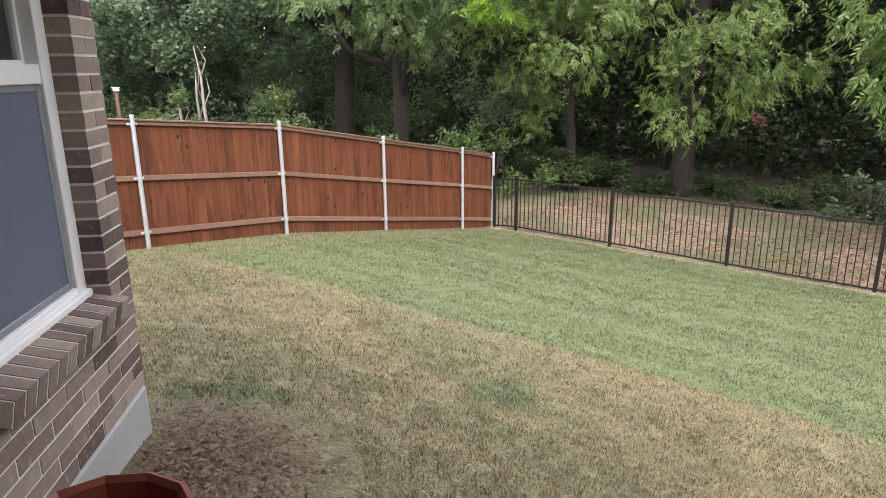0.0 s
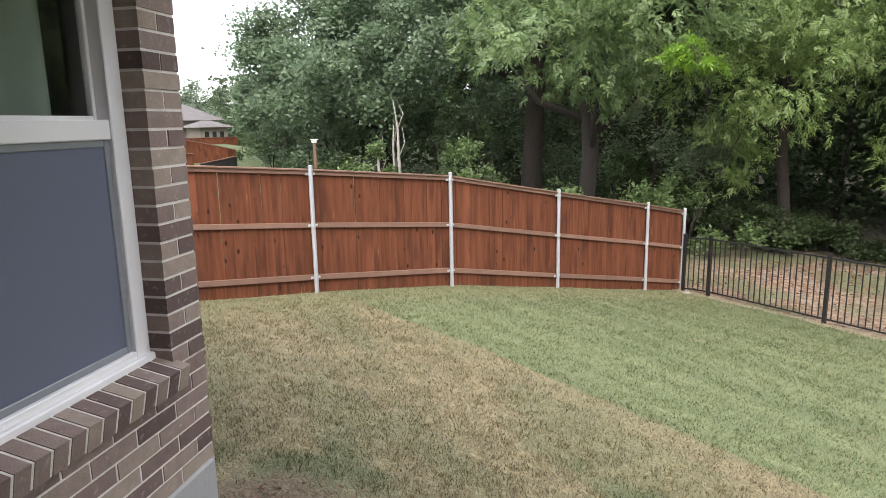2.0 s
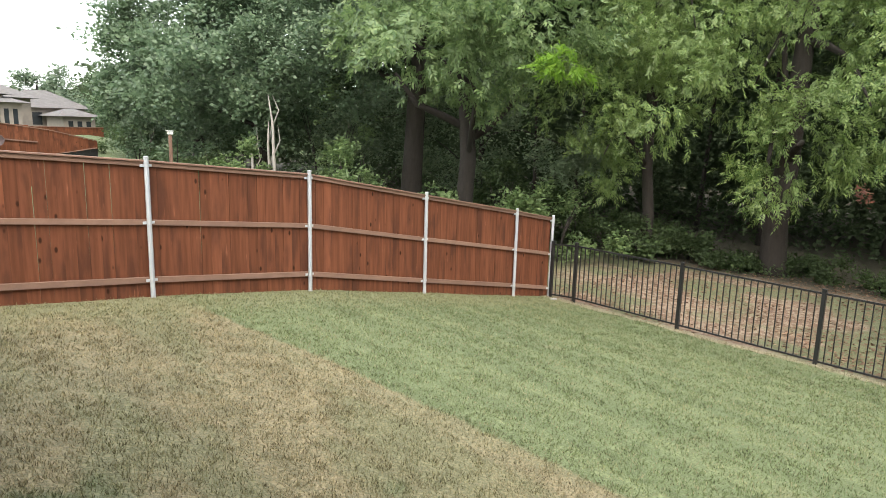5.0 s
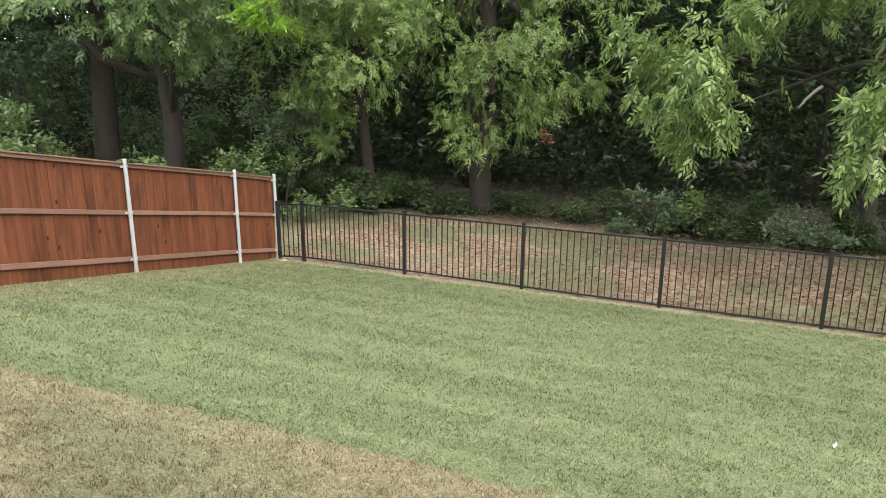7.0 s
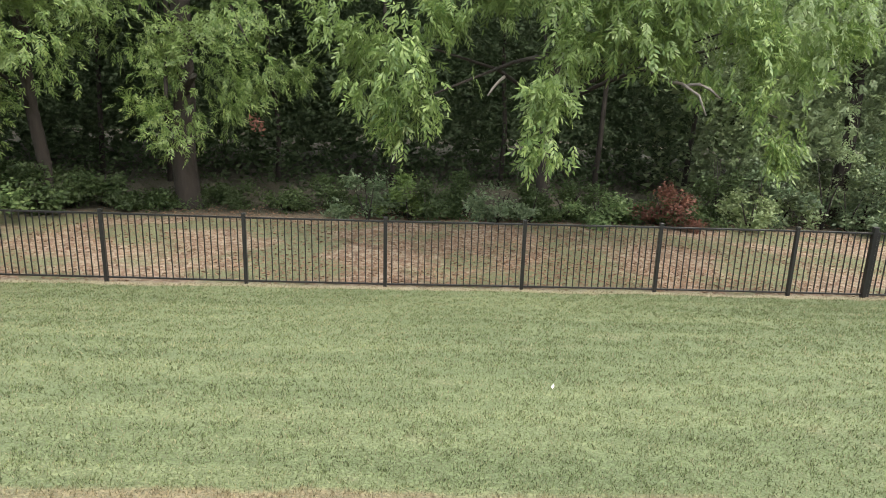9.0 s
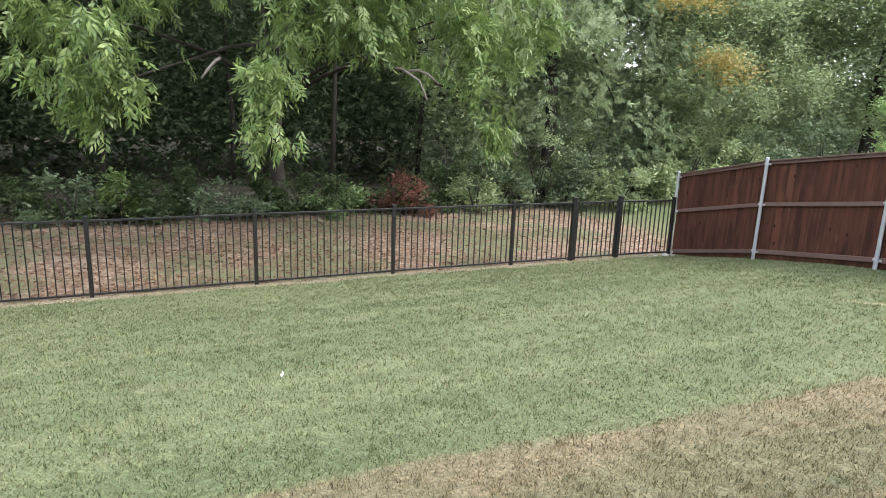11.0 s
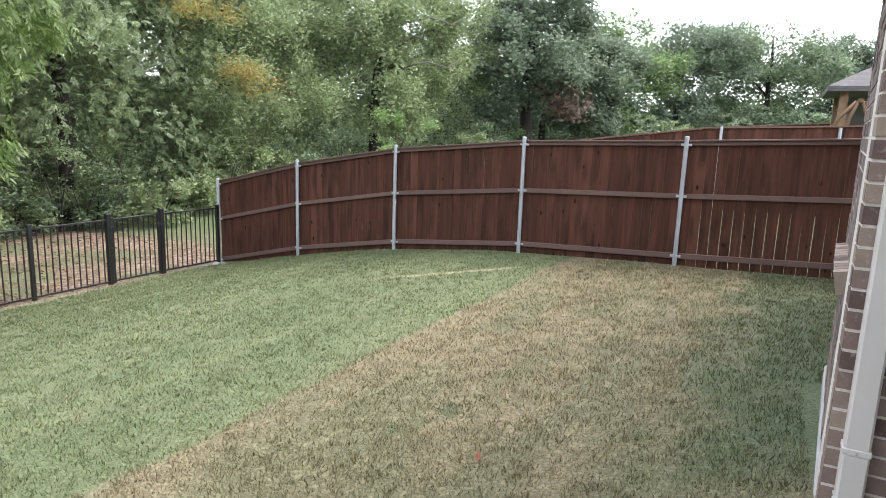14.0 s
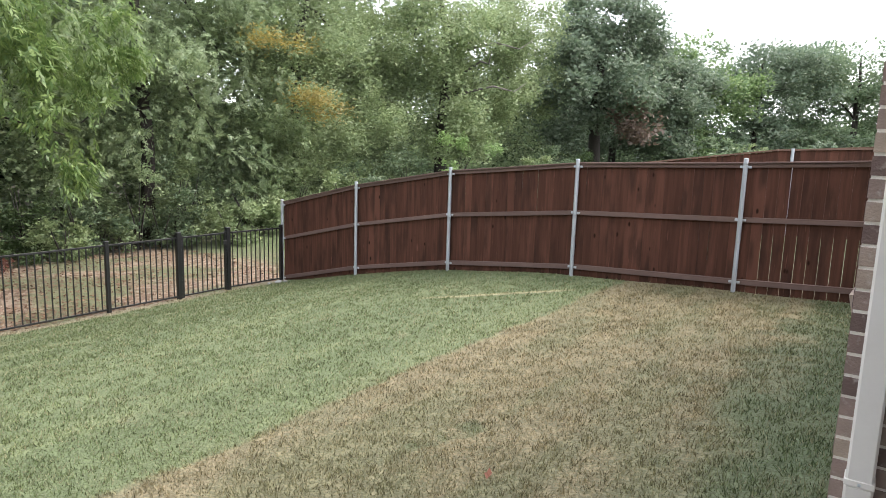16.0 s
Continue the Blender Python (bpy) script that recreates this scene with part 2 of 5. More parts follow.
def glass_material():
    m, n, l, b = material("window_glass")
    b.inputs["Base Color"].default_value = (0.9, 0.95, 0.93, 1)
    b.inputs["Roughness"].default_value = 0.02
    b.inputs["Transmission Weight"].default_value = 1.0
    b.inputs["IOR"].default_value = 1.45
    return m


def screen_material():
    m, n, l, b = material("insect_screen")
    b.inputs["Base Color"].default_value = (0.175, 0.188, 0.25, 1)
    b.inputs["Roughness"].default_value = 0.55
    t = n.new("ShaderNodeBsdfTransparent")
    s = n.new("ShaderNodeMixShader")
    s.inputs[0].default_value = 0.3
    l.new(b.outputs[0], s.inputs[1])
    l.new(t.outputs[0], s.inputs[2])
    l.new(s.outputs[0], n["Material Output"].inputs[0])
    return m


TURF, BLADE = turf_material(), blade_material()
BRICK = brick_material()
MORTAR = plain("mortar", (0.70, 0.65, 0.59), 0.95, vary=0.2, scale=12, bump=0.4)
CONCRETE = plain("concrete", (0.36, 0.35, 0.34), 0.9, vary=0.2, scale=4, bump=0.25)
VINYL = plain("almond_vinyl", (0.84, 0.81, 0.79), 0.4, vary=0.05, scale=5, bump=0.02)
SPOUT = plain("almond_paint", (0.70, 0.66, 0.62), 0.4, vary=0.08, scale=6, bump=0.03)
CEDAR_RED = picket_material("red_stained_cedar", (0.124, 0.045, 0.023), (0.054, 0.022, 0.014))
# Same picket pattern in a darker, less red brown.
CEDAR_DARK = picket_material("dark_brown_cedar", (0.084, 0.036, 0.024), (0.028, 0.015, 0.011))
RAIL_WOOD = plain("weathered_rail", (0.20, 0.115, 0.08), 0.85, vary=0.3, scale=5, bump=0.3, each=0.3)
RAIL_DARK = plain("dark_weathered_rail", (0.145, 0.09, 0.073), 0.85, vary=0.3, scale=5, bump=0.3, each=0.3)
GALV = plain("galvanised_steel", (0.47, 0.49, 0.52), 0.42, 0.4, vary=0.12, scale=6, bump=0.03)
IRON = plain("black_powder_coat", (0.012, 0.012, 0.013), 0.38, vary=0.2, scale=20, bump=0.02)
BARK = plain("bark", (0.034, 0.027, 0.022), 0.95, vary=0.6, scale=16, bump=1.0, stretch=(1.0, 1.0, 0.25))
PALE_BARK = plain("pale_bark", (0.155, 0.14, 0.122), 0.9, vary=0.3, scale=6, bump=0.5)
GLASS, SCREEN = glass_material(), screen_material()
SHINGLE = shingle_material()
SOFFIT = plain("soffit_paint", (0.36, 0.345, 0.335), 0.6, vary=0.08, scale=3, bump=0.05)
EAVE_BROWN = plain("dark_eave_paint", (0.085, 0.058, 0.058), 0.55, vary=0.1, scale=3, bump=0.05)
FASCIA = plain("fascia_paint", (0.14, 0.13, 0.125), 0.55, vary=0.1, scale=3, bump=0.05)
# Green-grey tone also stands in for the greenery reflected in the pane.
CURTAIN = plain("curtain", (0.36, 0.40, 0.32), 0.9, vary=0.08, scale=4, bump=0.05)
ROOM = plain("room_paint", (0.30, 0.29, 0.27), 0.9, vary=0.05, scale=1, bump=0)
TERRACOTTA = plain("terracotta_glaze", (0.22, 0.055, 0.032), 0.4, vary=0.2, scale=6, bump=0.05)
SOIL = plain("potting_soil", (0.06, 0.045, 0.035), 1.0, vary=0.4, scale=20, bump=0.8)
WHITE = plain("white_plastic", (0.7, 0.7, 0.68), 0.5, vary=0.05, scale=8, bump=0.02)
STONE = plain("pale_stone", (0.26, 0.225, 0.195), 0.9, vary=0.2, scale=4, bump=0.3)
LITTER_LEAF = plain("dry_leaf", (0.20, 0.075, 0.042), 0.8, vary=0.3, scale=30, bump=0.1)
# Blue-grey shift puts distance haze into the far oaks' leaf colour.
OAK = leaf_material("hazy_oak_leaf", (0.085, 0.13, 0.08), (0.225, 0.28, 0.18))
DEEP_OAK = leaf_material("deep_oak_leaf", (0.07, 0.12, 0.066), (0.205, 0.28, 0.16))
SHADE_ELM = leaf_material("shade_elm_leaf", (0.085, 0.15, 0.055), (0.24, 0.325, 0.13))
PECAN = leaf_material("pecan_leaf", (0.078, 0.145, 0.038), (0.255, 0.34, 0.108), 0.4)
ELM = leaf_material("elm_leaf", (0.095, 0.15, 0.08), (0.24, 0.305, 0.17))
MIXED = leaf_material("edge_leaf", (0.15, 0.215, 0.092), (0.36, 0.425, 0.215), 0.5)
WILLOW = leaf_material("grey_green_leaf", (0.145, 0.205, 0.102), (0.335, 0.405, 0.21))
LIME = leaf_material("soft_green_leaf", (0.19, 0.30, 0.10), (0.34, 0.47, 0.19))
# Darker leaf colours that carry the shade under the trees.
UNDER = leaf_material("shaded_understory_leaf", (0.04, 0.07, 0.024), (0.105, 0.152, 0.055), 0.6)
BRIGHT = leaf_material("fresh_leaf", (0.12, 0.24, 0.025), (0.25, 0.42, 0.05))
GOLD_LEAF = leaf_material("gold_leaf", (0.22, 0.21, 0.06), (0.42, 0.32, 0.09))
RUST = leaf_material("rust_leaf", (0.15, 0.062, 0.045), (0.27, 0.13, 0.09))
DRY_BROWN = leaf_material("brown_leaf", (0.12, 0.085, 0.065), (0.25, 0.18, 0.14))
# Low light inside the woods is put into these dark leaf colours.
WOODS = leaf_material("shaded_wood_leaf", (0.045, 0.070, 0.033), (0.078, 0.112, 0.050), 0.95)


# ---- mesh helpers ----
def mesh_of(name, verts, faces, mats):
    me = bpy.data.meshes.new(name)
    me.from_pydata(verts, [], faces)
    me.update()
    for m in mats if isinstance(mats, (list, tuple)) else [mats]:
        me.materials.append(m)
    return me


def child(ob, parent):
    if parent is not None:
        ob.parent = parent
    return ob


def part(name, bm, mat, parent=None, label=""):
    me = bpy.data.meshes.new(name)
    bm.to_mesh(me)
    bm.free()
    me.materials.append(mat)
    ob = child(new(name, me), parent)
    return tagged(ob, label)


def thing(name, at, label, category, group="", kind=""):
    ob = new(name)
    ob.matrix_world = Matrix.Translation(at)
    return tagged(ob, label, category, group, kind)


def box(bm, x0, x1, y0, y1, z0, z1, bevel=0.0):
    r = bmesh.ops.create_cube(bm, size=1.0, matrix=Matrix.Translation(((x0 + x1) / 2, (y0 + y1) / 2, (z0 + z1) / 2)) @ Matrix.Diagonal((x1 - x0, y1 - y0, z1 - z0, 1)))
    if bevel:
        edges = list({e for v in r["verts"] for e in v.link_edges})
        bmesh.ops.bevel(bm, geom=edges, offset=bevel, segments=1, affect="EDGES")
    return bm


def boxed(*a, bevel=0.0):
    return box(bmesh.new(), *a, bevel=bevel)


def tube_data(points, radii, sides=8):
    """Vertices and faces of a tapered tube along points."""
    pts = [Vector(p) for p in points]
    verts, faces = [], []
    for i, p in enumerate(pts):
        d = (pts[min(i + 1, len(pts) - 1)] - pts[max(i - 1, 0)]).normalized()
        u = d.cross(Vector((0.3, 0.9, 0.31))).normalized()
        w = d.cross(u)
        for k in range(sides):
            a = 2 * math.pi * k / sides
            verts.append(p + radii[i] * (math.cos(a) * u + math.sin(a) * w))
    for i in range(len(pts) - 1):
        for k in range(sides):
            a, b = i * sides + k, i * sides + (k + 1) % sides
            faces.append((a, b, b + sides, a + sides))
    faces.append(tuple(range(sides))[::-1])
    faces.append(tuple(range((len(pts) - 1) * sides, len(pts) * sides)))
    return [tuple(v) for v in verts], faces


def tube(name, points, radii, mat, parent=None, sides=8, label=""):
    v, f = tube_data(points, radii, sides)
    me = mesh_of(name, v, f, mat)
    for p in me.polygons:
        p.use_smooth = True
    return tagged(child(new(name, me), parent), label)


def quad_cloud(name, v, mat):
    """One mesh of many small four-cornered leaves; v is (n, 4, 3)."""
    n = len(v)
    me = bpy.data.meshes.new(name)
    me.vertices.add(4 * n)
    me.loops.add(4 * n)
    me.polygons.add(n)
    me.vertices.foreach_set("co", v.reshape(-1).astype(np.float32))
    me.loops.foreach_set("vertex_index", np.arange(4 * n, dtype=np.int32))
    me.polygons.foreach_set("loop_start", np.arange(0, 4 * n, 4, dtype=np.int32))
    me.update(calc_edges=True)
    me.materials.append(mat)
    return me


def leaves(centres, length, width, droop, rng, facing=None):
    """Pointed leaves at the centres: (n, 4, 3). droop: how far their tips hang; facing: the way that their upper sides turn."""
    n = len(centres)
    d = rng.normal(size=(n, 3))
    d[:, 2] = d[:, 2] * 0.5 - droop
    if facing is not None:
        d += facing * 0.5
    d /= np.linalg.norm(d, axis=1)[:, None]
    side = rng.normal(size=(n, 3)) if facing is None else facing + rng.normal(size=(n, 3)) * 0.38
    u = np.cross(d, side)
    u /= np.linalg.norm(u, axis=1)[:, None] + 1e-9
    size = (0.65 + 0.7 * rng.random(n))[:, None]
    ln, wd = length * size, width * size
    fold = np.cross(u, d) * wd * 0.3
    return np.stack([centres, centres + d * ln * 0.45 + u * wd * 0.5 + fold, centres + d * ln, centres + d * ln * 0.45 - u * wd * 0.5 + fold], axis=1)


def sprays(starts, facing, length, width, droop, rng, count=9):
    """Feathered leaves: narrow leaflets in pairs along a hanging midrib."""
    n = len(starts)
    r = facing * 0.7 + rng.normal(size=(n, 3)) * 0.55
    r[:, 2] -= 0.35 + droop * 0.7
    r /= np.linalg.norm(r, axis=1)[:, None]
    side = np.cross(r, facing + rng.normal(size=(n, 3)) * 0.35)
    side /= np.linalg.norm(side, axis=1)[:, None] + 1e-9
    rib = length * 2.0 * (0.7 + 0.6 * rng.random(n))[:, None]
    out = []
    for i in range(count):
        t = (i // 2 + 1) / (count // 2 + 1)
        s = 1 if i % 2 else -1
        base = starts + r * rib * t
        base[:, 2] -= (rib[:, 0] * t) ** 2 * 0.5 * droop
        d = r * 0.75 + s * side * (0.75 if i < count - 1 else 0.1) + rng.normal(size=(n, 3)) * 0.16
        d[:, 2] -= 0.35 * droop
        d /= np.linalg.norm(d, axis=1)[:, None]
        w = np.cross(d, np.cross(side, r) + rng.normal(size=(n, 3)) * 0.3)
        w /= np.linalg.norm(w, axis=1)[:, None] + 1e-9
        ln = length * (0.75 + 0.5 * rng.random(n))[:, None]
        wd = width * (0.8 + 0.4 * rng.random(n))[:, None]
        out.append(np.stack([base, base + d * ln * 0.42 + w * wd * 0.5, base + d * ln, base + d * ln * 0.42 - w * wd * 0.5], axis=1))
    return np.concatenate(out)


def blob_clumps(blob, n, rng, inner=0.55):
    """Clump centres in the outer shell of an uneven ellipsoid (cx, cy, cz, rx, ry, rz)."""
    c, r = np.array(blob[:3]), np.array(blob[3:])
    d = rng.normal(size=(n, 3))
    d /= np.linalg.norm(d, axis=1)[:, None]
    lump = 1 + 0.22 * np.sin(d[:, 0] * 5 + c[0]) * np.cos(d[:, 1] * 6 + c[1]) + 0.12 * np.sin(d[:, 2] * 9 + c[2] * 2)
    k = (inner + (1 - inner) * rng.random(n) ** 0.6) * lump
    return c + d * r * k[:, None]


def crown_mesh(name, blobs, clumps, each, spread, length, width, droop, mat, seed, bough=15, tight=0.55):
    """Leaves in clumps, the clumps in boughs, the boughs over each rounded mass of the crown."""
    rng = np.random.default_rng(seed)
    vol = np.array([b[3] * b[4] + b[4] * b[5] + b[3] * b[5] for b in blobs])
    pts = []
    for b, share in zip(blobs, vol / vol.sum()):
        m = max(3, int(clumps * share))
        boughs = blob_clumps(b, max(2, m // bough), rng, 0.6)
        size = np.array(b[3:]) * 0.25 * np.array([1, 1, 0.75 + 0.3 * droop])
        pick = rng.integers(0, len(boughs), m)
        k = boughs[pick] + rng.normal(size=(m, 3)) * size * tight
        loose = rng.random(m) < 0.10
        k[loose] = blob_clumps(b, int(loose.sum()), rng, 0.2)
        way = (k - np.array(b[:3])) / np.array(b[3:])
        way /= np.linalg.norm(way, axis=1)[:, None] + 1e-9
        way = way * 0.8 + np.array([0, 0, 0.45]) + rng.normal(size=(m, 3)) * 0.35
        way /= np.linalg.norm(way, axis=1)[:, None]
        if droop >= 0.2:
            c = max(2, each // 9)
            p = np.repeat(k, c, axis=0) + rng.normal(size=(m * c, 3)) * np.array(spread) * 0.8
            pts.append(sprays(p, np.repeat(way, c, axis=0), length, width, droop, rng))
        else:
            p = np.repeat(k, each, axis=0) + rng.normal(size=(m * each, 3)) * np.array(spread) * 0.8
            pts.append(leaves(p, length, width, droop, rng, np.repeat(way, each, axis=0)))
    return quad_cloud(name, np.concatenate(pts), mat)


# ---- ground ----
XS = [-8.9, -2.8, 3.0, 10.5]
YS = [-60, -3, -1, 0.7, 2.6, 3.5, 5.9, 8.4, 10.9, 12.1, 20, 30, 400]
ZS = [[0.0, -0.25, -0.35, -0.43, -0.57, -0.655, -0.89, -1.34, -1.79, -2.02, -2.1, -2.1, -1.0],
      [0.3, 0.20, 0.20, 0.08, -0.47, -0.66, -0.95, -1.36, -1.80, -2.00, -2.1, -2.1, -1.0],
      [0.1, 0.10, 0.00, -0.16, -0.66, -0.76, -0.95, -1.33, -1.80, -2.00, -2.1, -2.1, -1.0],
      [-0.6, -0.70, -0.73, -0.76, -0.82, -0.85, -0.97, -1.28, -1.78, -2.06, -2.2, -2.2, -1.0]]


FY = np.arange(-40, 60, 0.1)
SOFT = np.exp(-0.5 * (np.arange(-25, 26) * 0.1 / 0.75) ** 2)
FZ = []
for prof in ZS:
    raw = np.interp(FY, YS, prof)
    FZ.append(np.convolve(np.pad(raw, 25, mode="edge"), SOFT / SOFT.sum(), mode="valid"))
    FZ[-1] = np.where(FY > 50, raw, FZ[-1])


def ground(x, y):
    x, y = np.asarray(x, float), np.asarray(y, float)
    rows = [np.where(y > 50, np.interp(y, YS, z), np.interp(y, FY, f)) for z, f in zip(ZS, FZ)]
    z = rows[0] + 0.0 * x
    for k in range(3):
        a = np.clip((x - XS[k]) / (XS[k + 1] - XS[k]), 0, 1)
        z = z + a * (rows[k + 1] - rows[k])
    left = np.clip((-12 - x) / 30, 0, 1) * np.clip((24 - y) / 12, 0, 1)
    right = np.clip((x - 12) / 28, 0, 1) * np.clip((30 - y) / 14, 0, 1)
    bumps = 0.012 * np.sin(x * 2.1 + y) * np.cos(y * 1.7 - 0.4 * x)
    return z + left * (0.6 - z) + right * (-0.2 - z) + bumps


def build_ground():
    xs = np.concatenate([[-400, -200, -120], np.arange(-80, -12, 2.0), np.arange(-12, 13, 0.2), np.arange(13, 80, 2.0), [120, 200, 400]])
    ys = np.concatenate([[-300, -100, -40, -20, -10], np.arange(-6, 22, 0.2), np.arange(22, 60, 2.0), [80, 120, 200, 400]])
    X, Y = np.meshgrid(xs, ys)
    Z = ground(X, Y)
    w = len(xs)
    verts = np.stack([X, Y, Z], -1).reshape(-1, 3).tolist()
    faces = [(j * w + i, j * w + i + 1, (j + 1) * w + i + 1, (j + 1) * w + i) for j in range(len(ys) - 1) for i in range(w - 1)]
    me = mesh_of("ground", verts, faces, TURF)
    for p in me.polygons:
        p.use_smooth = True
    tagged(new("ground", me), "sloping back lawn of green and straw turf running to leaf litter", "ground", kind="structure")


def build_grass():
    """Short blades in small tufts that spread from their middle, with bare turf between."""
    rng = np.random.default_rng(5)
    n = 600000
    x, y = rng.uniform(-8.9, 10.5, n), rng.uniform(-1.5, 12.1, n)
    far = np.hypot(x - 0.4, y - 1.0)
    dens = 290 + 1250 * np.exp(-((far / 3.2) ** 1.3))
    chosen = rng.random(n) < dens * (19.4 * 13.6) / n
    x, y, far = x[chosen], y[chosen], far[chosen]
    each = 5
    wide = (0.015 + 0.0022 * np.clip(far, 0, 9)) * rng.uniform(0.6, 1.5, len(x))
    tall = rng.uniform(0.6, 1.4, len(x))
    x, y, far, wide, tall = (np.repeat(q, each) for q in (x, y, far, wide, tall))
    off = rng.normal(size=(len(x), 2)) * wide[:, None]
    x, y = x + off[:, 0], y + off[:, 1]
    keep = ~((x + y < -2.28) & (y < 0.57)) & ~((x > 3.0) & (y < 1.06) & (x < 5.0)) & ~((x >= 5.0) & (y < 0.2)) & ~((x > -1.35) & (x < 3.02) & (y < -0.13))
    keep &= ~((np.hypot(x + 2.5, y - 0.55) < 0.85) & (rng.random(len(x)) < 0.8)) & (x > -8.9) & (x < 10.5) & (y < 12.1)
    x, y, far, wide, tall, off = x[keep], y[keep], far[keep], wide[keep], tall[keep], off[keep]
    n = len(x)
    z = ground(x, y)
    h = rng.uniform(0.014, 0.030, n) * np.where(y < 4.4, 1.15, 1.0) * tall
    a = rng.uniform(0, 2 * np.pi, n)
    lean = rng.normal(size=(n, 2)) * (h * 0.4)[:, None] + off * 0.3
    w = rng.uniform(0.0016, 0.0036, n) * (1 + 0.16 * np.clip(far - 1.5, 0, 9))
    v = np.empty((n, 3, 3), np.float32)
    v[:, 0] = np.stack([x - np.cos(a) * w, y - np.sin(a) * w, z - 0.003], 1)
    v[:, 1] = np.stack([x + np.cos(a) * w, y + np.sin(a) * w, z - 0.003], 1)
    v[:, 2] = np.stack([x + lean[:, 0], y + lean[:, 1], z + h], 1)
    me = bpy.data.meshes.new("lawn_grass")
    me.vertices.add(3 * n)
    me.loops.add(3 * n)
    me.polygons.add(n)
    me.vertices.foreach_set("co", v.reshape(-1))
    me.loops.foreach_set("vertex_index", np.arange(3 * n, dtype=np.int32))
    me.polygons.foreach_set("loop_start", np.arange(0, 3 * n, 3, dtype=np.int32))
    me.update(calc_edges=True)
    me.materials.append(BLADE)
    tagged(new("lawn_grass", me), "short mown lawn grass, part green, part dormant straw", "grass", kind="stuff")


build_ground()
build_grass()


# ---- fences ----
def wood_fence(label, x, ys, face, mat, seed, wood, gap, low):
    """A cedar privacy fence along y at x, with steel posts on the side that face (+1 or -1) points to."""
    rng = random.Random(seed)
    f = thing("wood_fence", (x, ys[0], float(ground(x, ys[0]))), label, "fence")
    inv = Matrix.Translation((-x, -ys[0], -float(ground(x, ys[0]))))
    zb = [float(np.interp(y, FENCE_Y[seed], FENCE_Z[seed])) for y in ys]
    picket = mesh_of("picket", *picket_shape(), mat)

    def rel(ob, m):
        ob.parent = f
        ob.matrix_basis = inv @ m
        return ob

    for y, z in zip(ys, zb):
        bm = bmesh.new()
        bmesh.ops.create_cone(bm, cap_ends=True, segments=12, radius1=0.032, radius2=0.032, depth=2.1, matrix=Matrix.Translation((0, 0, 0.84)))
        post = part("post", bm, GALV, None, "galvanised round steel post")
        rel(post, Matrix.Translation((x + face * 0.055, y, z)))
        bm = bmesh.new()
        bmesh.ops.create_uvsphere(bm, u_segments=12, v_segments=6, radius=0.035, matrix=Matrix.Translation((0, 0, 1.88)) @ Matrix.Diagonal((1, 1, 0.45, 1)))
        cap = part("post_cap", bm, GALV, post)
        for zz in (low, 1.02, 1.77):
            bm = boxed(-0.012, 0.006, -0.075, 0.075, zz - 0.018, zz + 0.018, bevel=0.004)
            bracket = part("bracket", bm, GALV, post)
            bracket.location = (-face * 0.022, 0, 0)
    for (ya, za), (yb, zc) in zip(zip(ys, zb), list(zip(ys, zb))[1:]):
        slope = math.atan2(zc - za, yb - ya)
        ln = math.hypot(yb - ya, zc - za)
        for zz, hh in ((low, 0.04), (1.02, 0.036), (1.785, 0.028)):
            rail = part("rail", boxed(-0.02, 0.02, 0, ln, -hh, hh, bevel=0.004), wood)
            rel(rail, Matrix.Translation((x + face * 0.012, ya, za + zz)) @ Matrix.Rotation(slope, 4, "X"))
        cap = part("cap_board", boxed(-0.045, 0.075, 0, ln, 0, 0.024, bevel=0.004), wood)
        rel(cap, Matrix.Translation((x - face * 0.015, ya, za + 1.815)) @ Matrix.Rotation(slope, 4, "X") @ Matrix.Diagonal((face, 1, 1, 1)))
        n = round((yb - ya) / 0.142)
        w = (yb - ya) / n
        for k in range(n):
            y = ya + (k + 0.5) * w
            z = za + (zc - za) * (k + 0.5) / n
            p = new("picket", picket)
            rel(p, Matrix.Translation((x - face * 0.018 + rng.uniform(-0.003, 0.003), y, z - 0.08)) @ Matrix.Rotation(rng.uniform(-0.004, 0.004), 4, "X") @ Matrix.Diagonal((1, w / 0.142 * rng.uniform(0.985, 0.999) * (gap if y < 2.68 else 1.0), 1.055, 1)))
    return f


def picket_shape():
    h, t, w = 1.80, 0.009, 0.0705
    v = [(s * t, y, z) for z in (0, h) for s, y in ((-1, -w), (1, -w), (1, w), (-1, w))]
    f = [(0, 1, 5, 4), (1, 2, 6, 5), (2, 3, 7, 6), (3, 0, 4, 7), (4, 5, 6, 7), (3, 2, 1, 0)]
    return v, f


FENCE_Y = {1: [-30, -4, 1.1, 3.54, 5.96, 8.38, 10.89, 12.1], 2: [-30, -5, 0.2, 2.68, 5.18, 7.64, 9.92, 12.1]}
FENCE_Z = {1: [0.2, -0.2, -0.45, -0.655, -0.892, -1.337, -1.787, -2.02], 2: [-0.4, -0.48, -0.67, -0.80, -0.907, -1.151, -1.545, -2.06]}
wood_fence("red-brown stained cedar privacy fence with galvanised steel posts", -8.89, [-6.2, -3.76, -1.32, 1.10, 3.54, 5.96, 8.38, 10.89, 12.1], 1, CEDAR_RED, 1, RAIL_WOOD, 1.0, 0.24)
wood_fence("dark brown cedar privacy fence with galvanised steel posts", 10.52, [-4.8, -2.3, 0.20, 2.68, 5.18, 7.64, 9.92, 12.1], -1, CEDAR_DARK, 2, RAIL_DARK, 0.978, 0.12)


